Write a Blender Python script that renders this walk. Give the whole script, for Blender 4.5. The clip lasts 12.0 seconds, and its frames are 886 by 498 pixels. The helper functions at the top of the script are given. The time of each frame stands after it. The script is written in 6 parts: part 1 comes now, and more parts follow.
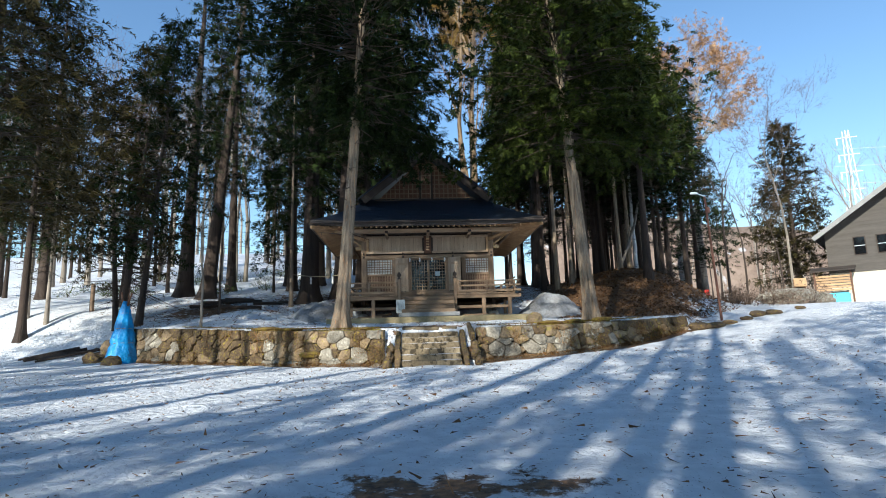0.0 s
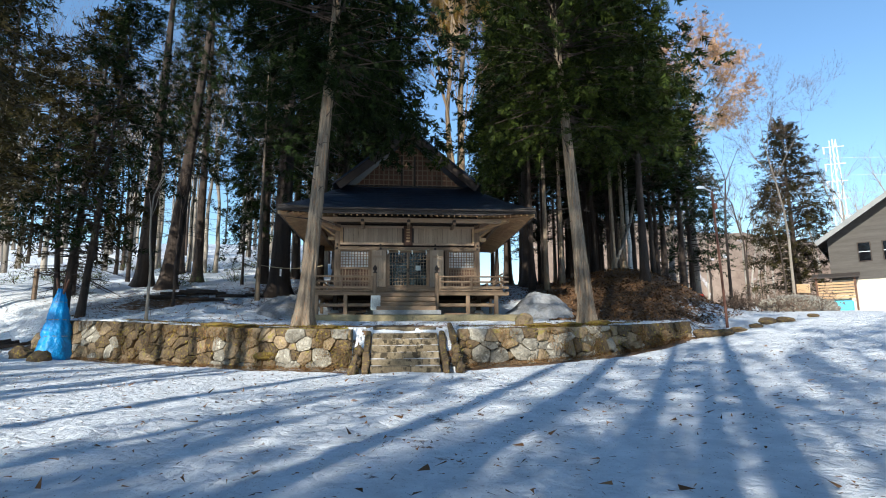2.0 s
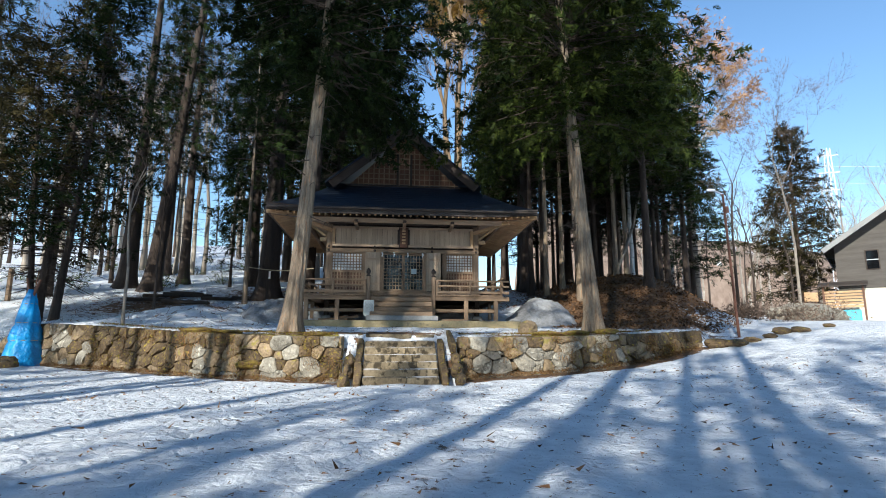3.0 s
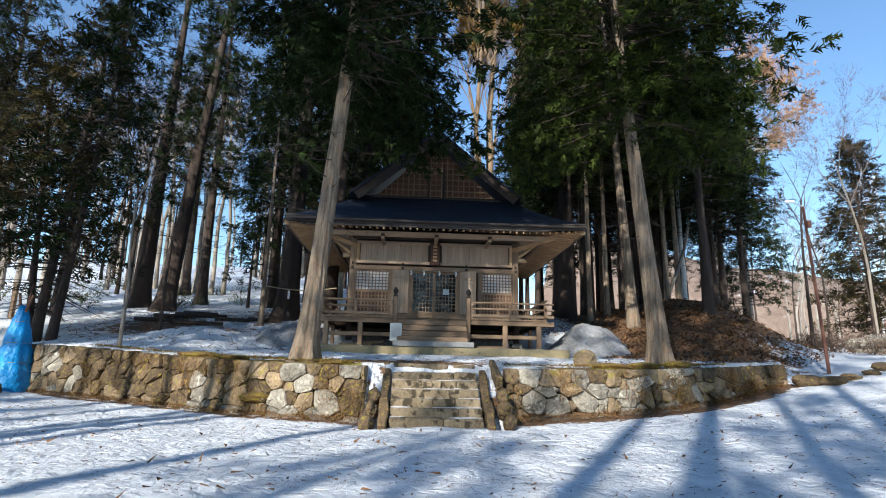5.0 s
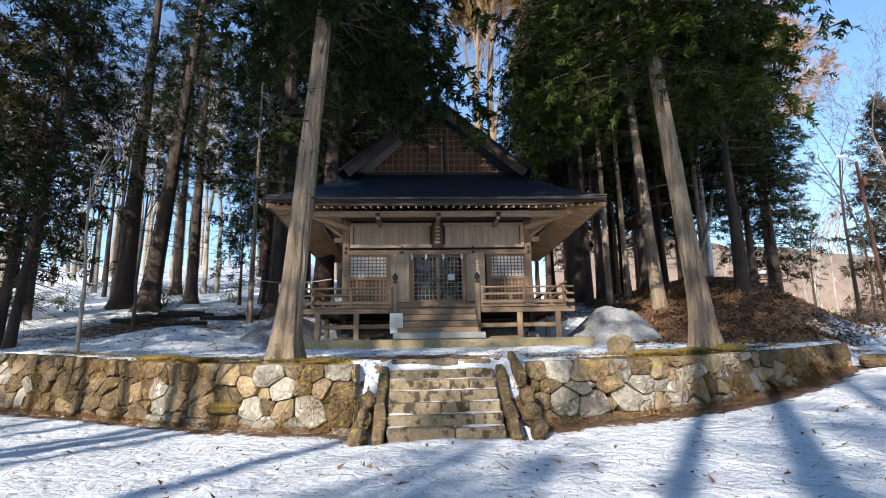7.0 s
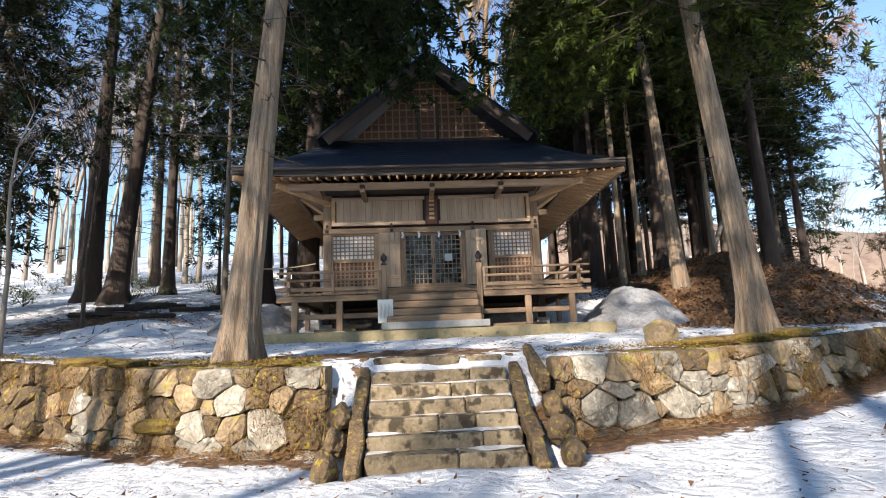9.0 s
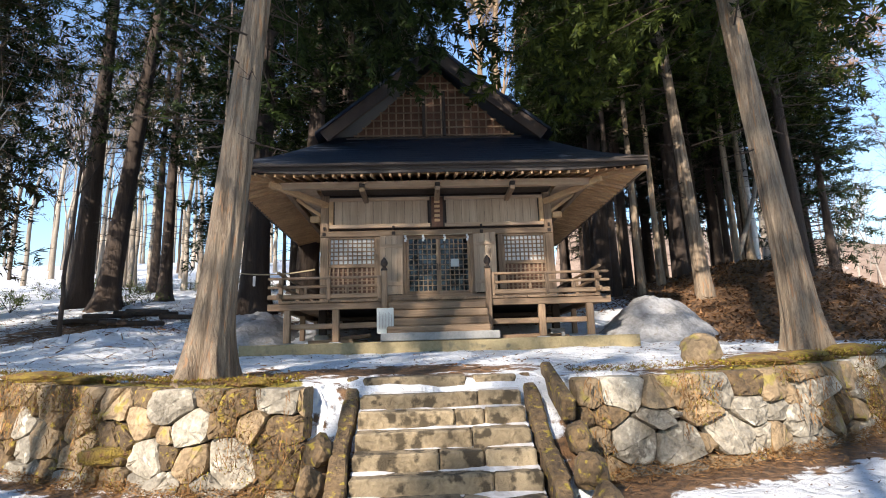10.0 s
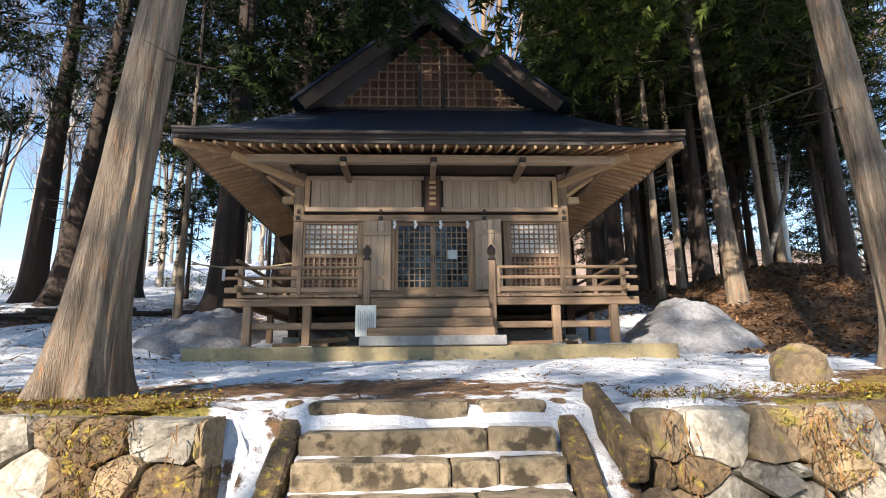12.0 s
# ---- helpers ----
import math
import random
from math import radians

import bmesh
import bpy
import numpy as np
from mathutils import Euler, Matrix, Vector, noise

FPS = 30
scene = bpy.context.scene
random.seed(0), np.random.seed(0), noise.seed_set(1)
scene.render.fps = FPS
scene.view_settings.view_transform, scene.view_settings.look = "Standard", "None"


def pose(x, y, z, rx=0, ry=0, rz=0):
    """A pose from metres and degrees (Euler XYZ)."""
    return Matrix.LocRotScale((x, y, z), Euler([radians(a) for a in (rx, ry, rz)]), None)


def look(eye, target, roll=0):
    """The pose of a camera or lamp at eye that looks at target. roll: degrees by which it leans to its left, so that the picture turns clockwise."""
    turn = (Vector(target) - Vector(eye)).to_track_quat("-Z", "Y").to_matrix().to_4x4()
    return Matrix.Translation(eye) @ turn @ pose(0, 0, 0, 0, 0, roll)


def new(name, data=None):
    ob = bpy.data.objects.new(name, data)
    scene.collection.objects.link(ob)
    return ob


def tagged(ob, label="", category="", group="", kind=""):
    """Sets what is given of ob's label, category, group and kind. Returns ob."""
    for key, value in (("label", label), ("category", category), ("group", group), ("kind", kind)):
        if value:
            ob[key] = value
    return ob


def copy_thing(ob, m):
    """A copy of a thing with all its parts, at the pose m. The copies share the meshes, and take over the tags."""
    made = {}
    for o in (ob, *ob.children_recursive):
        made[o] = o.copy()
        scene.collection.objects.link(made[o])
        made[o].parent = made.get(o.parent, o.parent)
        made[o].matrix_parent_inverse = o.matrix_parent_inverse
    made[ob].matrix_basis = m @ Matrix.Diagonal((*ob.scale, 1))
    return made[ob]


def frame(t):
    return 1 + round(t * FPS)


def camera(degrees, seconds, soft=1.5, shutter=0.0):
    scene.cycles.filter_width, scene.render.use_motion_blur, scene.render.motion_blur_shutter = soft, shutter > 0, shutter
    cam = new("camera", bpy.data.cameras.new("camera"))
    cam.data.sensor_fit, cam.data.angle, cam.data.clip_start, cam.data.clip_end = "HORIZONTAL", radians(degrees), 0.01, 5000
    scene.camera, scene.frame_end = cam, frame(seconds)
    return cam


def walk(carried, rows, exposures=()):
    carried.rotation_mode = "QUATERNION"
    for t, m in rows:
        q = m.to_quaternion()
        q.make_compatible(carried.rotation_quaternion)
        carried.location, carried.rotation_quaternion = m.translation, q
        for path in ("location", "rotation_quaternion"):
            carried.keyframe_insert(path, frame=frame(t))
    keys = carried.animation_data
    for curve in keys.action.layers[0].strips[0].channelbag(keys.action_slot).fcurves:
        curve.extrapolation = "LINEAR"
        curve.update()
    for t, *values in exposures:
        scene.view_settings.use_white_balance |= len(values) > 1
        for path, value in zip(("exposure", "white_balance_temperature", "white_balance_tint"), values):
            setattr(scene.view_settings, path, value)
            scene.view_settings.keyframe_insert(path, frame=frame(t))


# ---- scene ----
cam = camera(78.0, 12.0, 1.0)
PATH = [
    (0, (0.466, 0.04, 1.527), (0.59, 2.008, 1.858), -1.7),
    (0.5, (0.533, 0.673, 1.545), (0.661, 2.641, 1.877), -1.2),
    (1, (0.613, 1.289, 1.571), (0.756, 3.253, 1.918), -0.8),
    (1.5, (0.728, 1.898, 1.602), (0.893, 3.863, 1.939), -0.7),
    (2, (0.794, 2.496, 1.649), (0.971, 4.461, 1.974), -0.3),
    (2.5, (0.813, 3.074, 1.707), (1.01, 5.036, 2.041), 0.0),
    (3, (0.739, 3.697, 1.759), (0.939, 5.657, 2.101), 0.2),
    (3.5, (0.54, 4.348, 1.794), (0.707, 6.308, 2.152), 0.1),
    (3.7, (0.506, 4.603, 1.799), (0.653, 6.563, 2.17), -0.2),
    (5.3, (0.562, 6.567, 1.897), (0.673, 8.516, 2.332), 1.5),
    (5.5, (0.583, 6.802, 1.897), (0.707, 8.752, 2.324), 1.3),
    (6, (0.628, 7.422, 1.937), (0.746, 9.373, 2.362), 0.7),
    (6.5, (0.622, 7.999, 1.954), (0.733, 9.952, 2.372), 0.1),
    (7, (0.667, 8.586, 1.964), (0.764, 10.542, 2.369), -1.0),
    (7.2, (0.681, 8.823, 1.977), (0.766, 10.78, 2.379), -1.3),
    (8.8, (0.797, 10.767, 2.138), (0.914, 12.73, 2.506), -2.3),
    (9, (0.81, 11.027, 2.143), (0.919, 12.992, 2.499), -2.3),
    (9.5, (0.841, 11.666, 2.204), (0.939, 13.63, 2.57), -2.2),
    (10, (0.93, 12.303, 2.25), (1.011, 14.263, 2.639), -1.8),
    (10.5, (0.945, 12.92, 2.245), (1.008, 14.875, 2.661), -0.9),
    (11, (0.993, 13.552, 2.248), (1.069, 15.509, 2.655), -0.9),
    (11.5, (1.043, 14.179, 2.286), (1.138, 16.137, 2.682), -1.3),
    (12, (1.042, 14.785, 2.329), (1.137, 16.741, 2.738), -0.7),
]
walk(cam, [(t, look(eye, target, roll)) for t, eye, target, roll in PATH], [(0, 0.55, 5550, 6), (3.5, 0.58, 5500, 7), (6.5, 0.78, 5650, 11), (9.5, 1.1, 6050, 14), (12, 1.2, 6050, 14)])

# ---- plan of the ground ----
WALL_LEFT = [(-11.6, 24.6), (-10.0, 23.75), (-7.0, 21.9), (-4.0, 20.15), (-2.0, 19.15), (-0.45, 18.9)]
WALL_RIGHT = [(2.75, 18.95), (4.6, 19.15), (6.5, 19.75), (8.8, 21.2), (11.2, 22.6), (12.4, 23.2)]
WALL_LINE = WALL_LEFT + WALL_RIGHT


def wall_y(x):
    pts = WALL_LINE
    if x <= pts[0][0]:
        return pts[0][1] + (pts[0][0] - x) * 0.35
    for (xa, ya), (xb, yb) in zip(pts, pts[1:]):
        if x <= xb:
            return ya + (yb - ya) * (x - xa) / (xb - xa)
    return pts[-1][1] + (x - pts[-1][0]) * 0.5


def smooth(a, b, v):
    u = min(1.0, max(0.0, (v - a) / (b - a)))
    return u * u * (3 - 2 * u)


def low_ground(x, y):
    r = 1.75 * smooth(5.0, 21.0, x) * smooth(8.0, 24.0, y) + 0.55 * smooth(5.0, 20.0, x) * (1 - smooth(8.0, 24.0, y))
    z = 0.02 + 0.04 * max(-40.0, min(y, 45.0)) + r
    z += 0.16 * smooth(0, 1, 1 - abs(x - 6.0) / 5.0) * smooth(14, 18, y)
    z += 0.05 * smooth(45, 130, y) * (y - 45) if y > 45 else 0.0
    return z


def high_ground(x, y):
    z = 1.98 + 0.065 * (min(max(y, 19.0), 26.0) - 19.0)
    z += 0.10 * smooth(-4, -10, x)
    if y > 26.5:
        z += 0.22 * (min(y, 38.0) - 26.5)
    if y > 38:
        z += 0.14 * (min(y, 44.0) - 38.0)
    if y > 44:
        z += 0.24 * (min(y, 85.0) - 44.0) * smooth(16.0, -4.0, x)
    z += 1.7 * math.exp(-((x - 14.5) / 4.2) ** 2 - ((y - 33.0) / 5.5) ** 2)
    z += 0.5 * math.exp(-((x + 7.5) / 2.2) ** 2 - ((y - 27.5) / 2.0) ** 2)
    return z


def ground_z(x, y):
    lo, hi = low_ground(x, y), high_ground(x, y)
    d = y - wall_y(x)
    if -11.6 <= x <= 12.4:
        inside = 1.0
    else:
        over = max(-11.6 - x, x - 12.4)
        inside = 1 - smooth(0.0, 2.5, over)
    width = 0.16 * inside + 5.0 * (1 - inside)
    s = smooth(0.14 - (1 - inside) * 1.5, 0.14 + width, d)
    if x > 12.4:
        s *= 1 - 0.75 * smooth(15.5, 20.0, x)
    # the stair is cut into the bank
    if -0.35 < x < 2.65:
        s = smooth(0.0, 2.0, y - 17.5) if y < 19.6 else 1.0
        return lo + (hi - lo) * s - 0.25 * (1.0 if 17.7 < y < 19.35 else 0.0)
    return lo + (hi - lo) * s

# ---- world, sun, sky ----
SUN_AZ, SUN_EL = 210.0, 27.0   # degrees: compass-like, clockwise from +y
world = bpy.data.worlds.new("sky")
scene.world = world
world.use_nodes = True
wn = world.node_tree.nodes
sky = wn.new("ShaderNodeTexSky")
sky.sky_type = "NISHITA"
sky.sun_disc = False
sky.sun_elevation = radians(SUN_EL)
sky.sun_rotation = radians(SUN_AZ)
sky.altitude = 900
sky.air_density, sky.dust_density, sky.ozone_density = 1.5, 0.0, 2.6
wn["Background"].inputs[1].default_value = 0.12
world.node_tree.links.new(sky.outputs[0], wn["Background"].inputs[0])

az, el = radians(SUN_AZ), radians(SUN_EL)
sun_from = Vector((math.sin(az) * math.cos(el), math.cos(az) * math.cos(el), math.sin(el)))
sun_data = bpy.data.lights.new("sun", "SUN")
sun_data.energy, sun_data.angle, sun_data.color = 5.0, radians(0.55), (1.0, 0.88, 0.70)
sun = new("sun", sun_data)
sun.matrix_world = look(sun_from * 100, (0, 0, 0))


# ---- materials ----
def material(name, base, second, scale=(1, 1, 1), rough=0.8, bump=0.3, fine=6.0, coarse=0.8, third=None, third_cut=0.6, vary=0.12, bump_scale=None, metallic=0.0, distort=0.6):
    """A surface with a coarse stain and a fine grain; third is a patchy growth or wear."""
    m = bpy.data.materials.new(name)
    m.use_nodes = True
    nt = m.node_tree
    n, l = nt.nodes, nt.links
    b = n["Principled BSDF"]
    b.inputs["Roughness"].default_value = rough
    b.inputs["Metallic"].default_value = metallic
    tc, mp = n.new("ShaderNodeTexCoord"), n.new("ShaderNodeMapping")
    mp.inputs["Scale"].default_value = scale
    l.new(tc.outputs["Object"], mp.inputs["Vector"])
    info = n.new("ShaderNodeObjectInfo")
    off = n.new("ShaderNodeVectorMath")
    off.operation = "ADD"
    mul = n.new("ShaderNodeMath")
    mul.operation = "MULTIPLY"
    mul.inputs[1].default_value = 37.0
    l.new(info.outputs["Random"], mul.inputs[0])
    l.new(mp.outputs[0], off.inputs[0])
    l.new(mul.outputs[0], off.inputs[1])
    nf, nc = n.new("ShaderNodeTexNoise"), n.new("ShaderNodeTexNoise")
    nf.inputs["Scale"].default_value, nf.inputs["Detail"].default_value, nf.inputs["Roughness"].default_value = fine, 8, 0.65
    nc.inputs["Scale"].default_value, nc.inputs["Detail"].default_value = coarse, 3
    nf.inputs["Distortion"].default_value = distort
    for q in (nf, nc):
        l.new(off.outputs[0], q.inputs["Vector"])
    ramp = n.new("ShaderNodeValToRGB")
    ramp.color_ramp.elements[0].position, ramp.color_ramp.elements[1].position = 0.32, 0.68
    ramp.color_ramp.elements[0].color, ramp.color_ramp.elements[1].color = (*base, 1), (*second, 1)
    mixf = n.new("ShaderNodeMath")
    mixf.operation = "MULTIPLY_ADD"
    mixf.inputs[1].default_value = 0.55
    half = n.new("ShaderNodeMath")
    half.operation = "MULTIPLY"
    half.inputs[1].default_value = 0.45
    l.new(nc.outputs["Fac"], half.inputs[0])
    l.new(nf.outputs["Fac"], mixf.inputs[0])
    l.new(half.outputs[0], mixf.inputs[2])
    l.new(mixf.outputs[0], ramp.inputs[0])
    colour = ramp.outputs[0]
    if third:
        nt3 = n.new("ShaderNodeTexNoise")
        nt3.inputs["Scale"].default_value, nt3.inputs["Detail"].default_value = coarse * 2.3, 6
        l.new(off.outputs[0], nt3.inputs["Vector"])
        cut = n.new("ShaderNodeMapRange")
        cut.inputs["From Min"].default_value, cut.inputs["From Max"].default_value = third_cut, third_cut + 0.09
        l.new(nt3.outputs["Fac"], cut.inputs["Value"])
        mx = n.new("ShaderNodeMix")
        mx.data_type = "RGBA"
        l.new(cut.outputs[0], mx.inputs["Factor"])
        l.new(colour, mx.inputs["A"])
        mx.inputs["B"].default_value = (*third, 1)
        colour = mx.outputs["Result"]
    hsv = n.new("ShaderNodeHueSaturation")
    vr = n.new("ShaderNodeMapRange")
    vr.inputs["To Min"].default_value, vr.inputs["To Max"].default_value = 1 - vary, 1 + vary
    l.new(info.outputs["Random"], vr.inputs["Value"])
    l.new(vr.outputs[0], hsv.inputs["Value"])
    l.new(colour, hsv.inputs["Color"])
    l.new(hsv.outputs[0], b.inputs["Base Color"])
    if bump:
        bp = n.new("ShaderNodeBump")
        bp.inputs["Strength"].default_value, bp.inputs["Distance"].default_value = min(1.0, bump), 0.03 if bump < 0.65 else 0.07
        src = nf
        if bump_scale:
            src = n.new("ShaderNodeTexNoise")
            src.inputs["Scale"].default_value, src.inputs["Detail"].default_value = bump_scale, 6
            l.new(off.outputs[0], src.inputs["Vector"])
        l.new(src.outputs["Fac"], bp.inputs["Height"])
        l.new(bp.outputs[0], b.inputs["Normal"])
    return m


def leaf_material(name, dark, light, shine=0.5):
    """Foliage: colour varies from spray to spray; light passes a little."""
    m = bpy.data.materials.new(name)
    m.use_nodes = True
    n, l = m.node_tree.nodes, m.node_tree.links
    b = n["Principled BSDF"]
    b.inputs["Roughness"].default_value = shine
    b.inputs["Specular IOR Level"].default_value = 0.06
    geo = n.new("ShaderNodeNewGeometry")
    ramp = n.new("ShaderNodeValToRGB")
    ramp.color_ramp.elements[0].color, ramp.color_ramp.elements[1].color = (*dark, 1), (*light, 1)
    l.new(geo.outputs["Random Per Island"], ramp.inputs[0])
    tc, nz = n.new("ShaderNodeTexCoord"), n.new("ShaderNodeTexNoise")
    nz.inputs["Scale"].default_value = 0.7
    l.new(tc.outputs["Object"], nz.inputs["Vector"])
    hsv = n.new("ShaderNodeHueSaturation")
    vr = n.new("ShaderNodeMapRange")
    vr.inputs["From Min"].default_value, vr.inputs["From Max"].default_value = 0.3, 0.7
    vr.inputs["To Min"].default_value, vr.inputs["To Max"].default_value = 0.6, 1.4
    l.new(nz.outputs["Fac"], vr.inputs["Value"])
    l.new(vr.outputs[0], hsv.inputs["Value"])
    l.new(ramp.outputs[0], hsv.inputs["Color"])
    l.new(hsv.outputs[0], b.inputs["Base Color"])
    tr, mx = n.new("ShaderNodeBsdfTranslucent"), n.new("ShaderNodeMixShader")
    l.new(hsv.outputs[0], tr.inputs["Color"])
    mx.inputs[0].default_value = 0.08
    l.new(b.outputs[0], mx.inputs[1])
    l.new(tr.outputs[0], mx.inputs[2])
    l.new(mx.outputs[0], n["Material Output"].inputs["Surface"])
    return m


WOOD_X = material("weathered_wood_x", (0.13, 0.079, 0.044), (0.36, 0.247, 0.15), (0.5, 7, 7), 0.75, 0.35, 5, 0.7, vary=0.16)
WOOD_Y = material("weathered_wood_y", (0.13, 0.079, 0.044), (0.36, 0.247, 0.15), (7, 0.5, 7), 0.75, 0.35, 5, 0.7, vary=0.16)
WOOD_Z = material("weathered_wood_z", (0.13, 0.079, 0.044), (0.37, 0.252, 0.155), (7, 7, 0.5), 0.75, 0.35, 5, 0.7, vary=0.16)
WOOD_PALE = material("pale_panel_wood", (0.30, 0.21, 0.135), (0.53, 0.40, 0.275), (9, 9, 0.5), 0.72, 0.3, 4, 0.6, vary=0.08)
WOOD_PALE_X = material("pale_beam_wood", (0.30, 0.20, 0.122), (0.53, 0.39, 0.26), (0.5, 9, 9), 0.72, 0.3, 4, 0.6, vary=0.08)
WOOD_WARM = material("rafter_wood", (0.37, 0.22, 0.11), (0.62, 0.41, 0.21), (4, 4, 4), 0.7, 0.25, 5, 0.7, vary=0.1)
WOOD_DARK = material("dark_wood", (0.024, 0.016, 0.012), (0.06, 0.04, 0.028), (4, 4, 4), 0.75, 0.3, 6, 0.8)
WOOD_RED = material("red_brown_wood", (0.085, 0.036, 0.02), (0.17, 0.08, 0.042), (5, 5, 2), 0.7, 0.25, 5, 1.0)
ROOF_METAL = material("dark_roof_metal", (0.008, 0.013, 0.026), (0.018, 0.027, 0.046), (1, 1, 1), 0.45, 0.05, 9, 1.2, vary=0.05, metallic=0.3)
FASCIA = material("dark_fascia", (0.035, 0.027, 0.022), (0.07, 0.055, 0.045), (2, 2, 2), 0.6, 0.2, 6, 1.0)
CONCRETE = material("aged_concrete", (0.20, 0.155, 0.08), (0.38, 0.31, 0.17), (1, 1, 1), 0.9, 0.35, 14, 1.3, third=(0.16, 0.14, 0.09), third_cut=0.6)
GREY_STONE = material("grey_step_stone", (0.20, 0.20, 0.19), (0.34, 0.33, 0.31), (1, 1, 1), 0.9, 0.35, 16, 1.5)
STONE = material("field_stone", (0.085, 0.072, 0.052), (0.42, 0.375, 0.295), (1, 1, 1), 0.92, 0.9, 15, 2.6, third=(0.56, 0.52, 0.42), third_cut=0.60, vary=0.34, distort=0.8, bump_scale=9)
STONE_BROWN = material("brown_stone", (0.085, 0.058, 0.03), (0.36, 0.26, 0.15), (1, 1, 1), 0.92, 0.9, 15, 2.6, third=(0.24, 0.19, 0.05), third_cut=0.58, vary=0.3, bump_scale=9)
STEP_STONE = material("mossy_step_stone", (0.11, 0.08, 0.045), (0.38, 0.30, 0.185), (1, 1, 1), 0.92, 0.8, 12, 2.6, third=(0.06, 0.045, 0.025), third_cut=0.51, vary=0.26)
MOSSY = material("moss_covered_stone", (0.045, 0.03, 0.018), (0.19, 0.125, 0.06), (1, 1, 1), 0.95, 0.9, 16, 5.0, third=(0.27, 0.20, 0.03), third_cut=0.57, vary=0.2, bump_scale=14)
MOSS = material("yellow_moss", (0.11, 0.065, 0.02), (0.34, 0.24, 0.03), (1, 1, 1), 1.0, 1.0, 14, 4.0, third=(0.17, 0.09, 0.04), third_cut=0.53, bump_scale=40)
NEEDLES = material("dry_cedar_needles", (0.13, 0.06, 0.025), (0.33, 0.17, 0.07), (1, 1, 1), 1.0, 0.8, 20, 2.0, vary=0.3)
EARTH = material("dark_earth", (0.035, 0.025, 0.018), (0.085, 0.06, 0.04), (1, 1, 1), 1.0, 0.8, 8, 1.5)
SNOW = material("packed_snow", (0.74, 0.77, 0.82), (0.88, 0.90, 0.93), (1, 1, 1), 0.65, 0.35, 5, 0.8, vary=0.03, bump_scale=9)
TREAD_SNOW = material("thin_tread_snow", (0.30, 0.27, 0.24), (0.68, 0.67, 0.67), (1, 1, 1), 0.8, 0.5, 12, 3.0, vary=0.08)
DIRTY_SNOW = material("dirty_heaped_snow", (0.15, 0.14, 0.13), (0.46, 0.46, 0.47), (1, 1, 1), 0.8, 1.0, 9, 1.6, third=(0.22, 0.19, 0.16), third_cut=0.63)
BARK_CEDAR = material("cedar_bark", (0.070, 0.042, 0.024), (0.52, 0.405, 0.28), (13, 13, 0.8), 0.9, 1.0, 2.6, 0.8, third=(0.40, 0.23, 0.12), third_cut=0.58, vary=0.12, distort=1.8)
BARK_DARK = material("dark_bark", (0.030, 0.021, 0.016), (0.095, 0.066, 0.048), (10, 10, 0.6), 0.95, 1.0, 3.0, 0.5, vary=0.25, distort=1.0)
BARK_GREY = material("pale_grey_bark", (0.20, 0.165, 0.125), (0.42, 0.36, 0.29), (5, 5, 1.2), 0.9, 0.4, 4.0, 0.6, vary=0.25)
BARK_TAN = material("tan_bark", (0.19, 0.125, 0.07), (0.38, 0.27, 0.16), (5, 5, 1.2), 0.9, 0.4, 4.0, 0.6, vary=0.2)
BARK_BIRCH = material("birch_bark", (0.50, 0.48, 0.44), (0.72, 0.70, 0.66), (2, 2, 6), 0.8, 0.2, 4.0, 0.8, third=(0.06, 0.05, 0.045), third_cut=0.64)
RUST = material("rusty_steel", (0.11, 0.045, 0.028), (0.20, 0.085, 0.05), (2, 2, 1), 0.75, 0.2, 9, 1.5)
TARP = material("blue_tarpaulin", (0.01, 0.19, 0.52), (0.03, 0.33, 0.72), (1, 1, 1), 0.42, 0.8, 7, 2.2, vary=0.0, bump_scale=7)
WHITE_PAINT = material("white_board", (0.44, 0.47, 0.45), (0.56, 0.59, 0.57), (1, 1, 1), 0.45, 0.05, 8, 1.5, vary=0.03)
# near-black: the unlit room's shade is put into this colour
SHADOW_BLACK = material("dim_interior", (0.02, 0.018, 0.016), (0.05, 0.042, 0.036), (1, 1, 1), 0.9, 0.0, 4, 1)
PAPER = material("shoji_paper", (0.68, 0.68, 0.66), (0.80, 0.80, 0.78), (1, 1, 1), 0.9, 0.05, 6, 1.2, vary=0.0)
CEDAR_LEAF = leaf_material("cedar_foliage", (0.006, 0.011, 0.004), (0.028, 0.042, 0.011))
CEDAR_LIGHT = leaf_material("hinoki_foliage", (0.008, 0.015, 0.004), (0.060, 0.076, 0.014))
CEDAR_BROWN = leaf_material("winter_cedar_foliage", (0.016, 0.016, 0.006), (0.075, 0.058, 0.020))
LARCH_LEAF = leaf_material("orange_larch_foliage", (0.32, 0.17, 0.075), (0.60, 0.37, 0.19))
GOLD_LEAF = leaf_material("golden_larch_foliage", (0.20, 0.12, 0.03), (0.42, 0.27, 0.07))
TWIG = leaf_material("bare_twigs", (0.09, 0.062, 0.045), (0.24, 0.17, 0.125), 0.8)
SHRUB = leaf_material("low_shrub_leaves", (0.05, 0.075, 0.02), (0.16, 0.19, 0.06))
LITTER = leaf_material("fallen_twigs_and_needles", (0.05, 0.03, 0.018), (0.30, 0.165, 0.08), 0.9)
HOUSE_GREY = material("grey_boards", (0.07, 0.06, 0.05), (0.12, 0.105, 0.09), (0.4, 0.4, 6), 0.85, 0.3, 5, 0.8)
PLASTER = material("cream_plaster", (0.55, 0.49, 0.38), (0.66, 0.60, 0.48), (1, 1, 1), 0.9, 0.1, 8, 0.8)
STEEL = material("white_steel", (0.62, 0.63, 0.66), (0.75, 0.76, 0.78), (1, 1, 1), 0.5, 0.0, 5, 1)
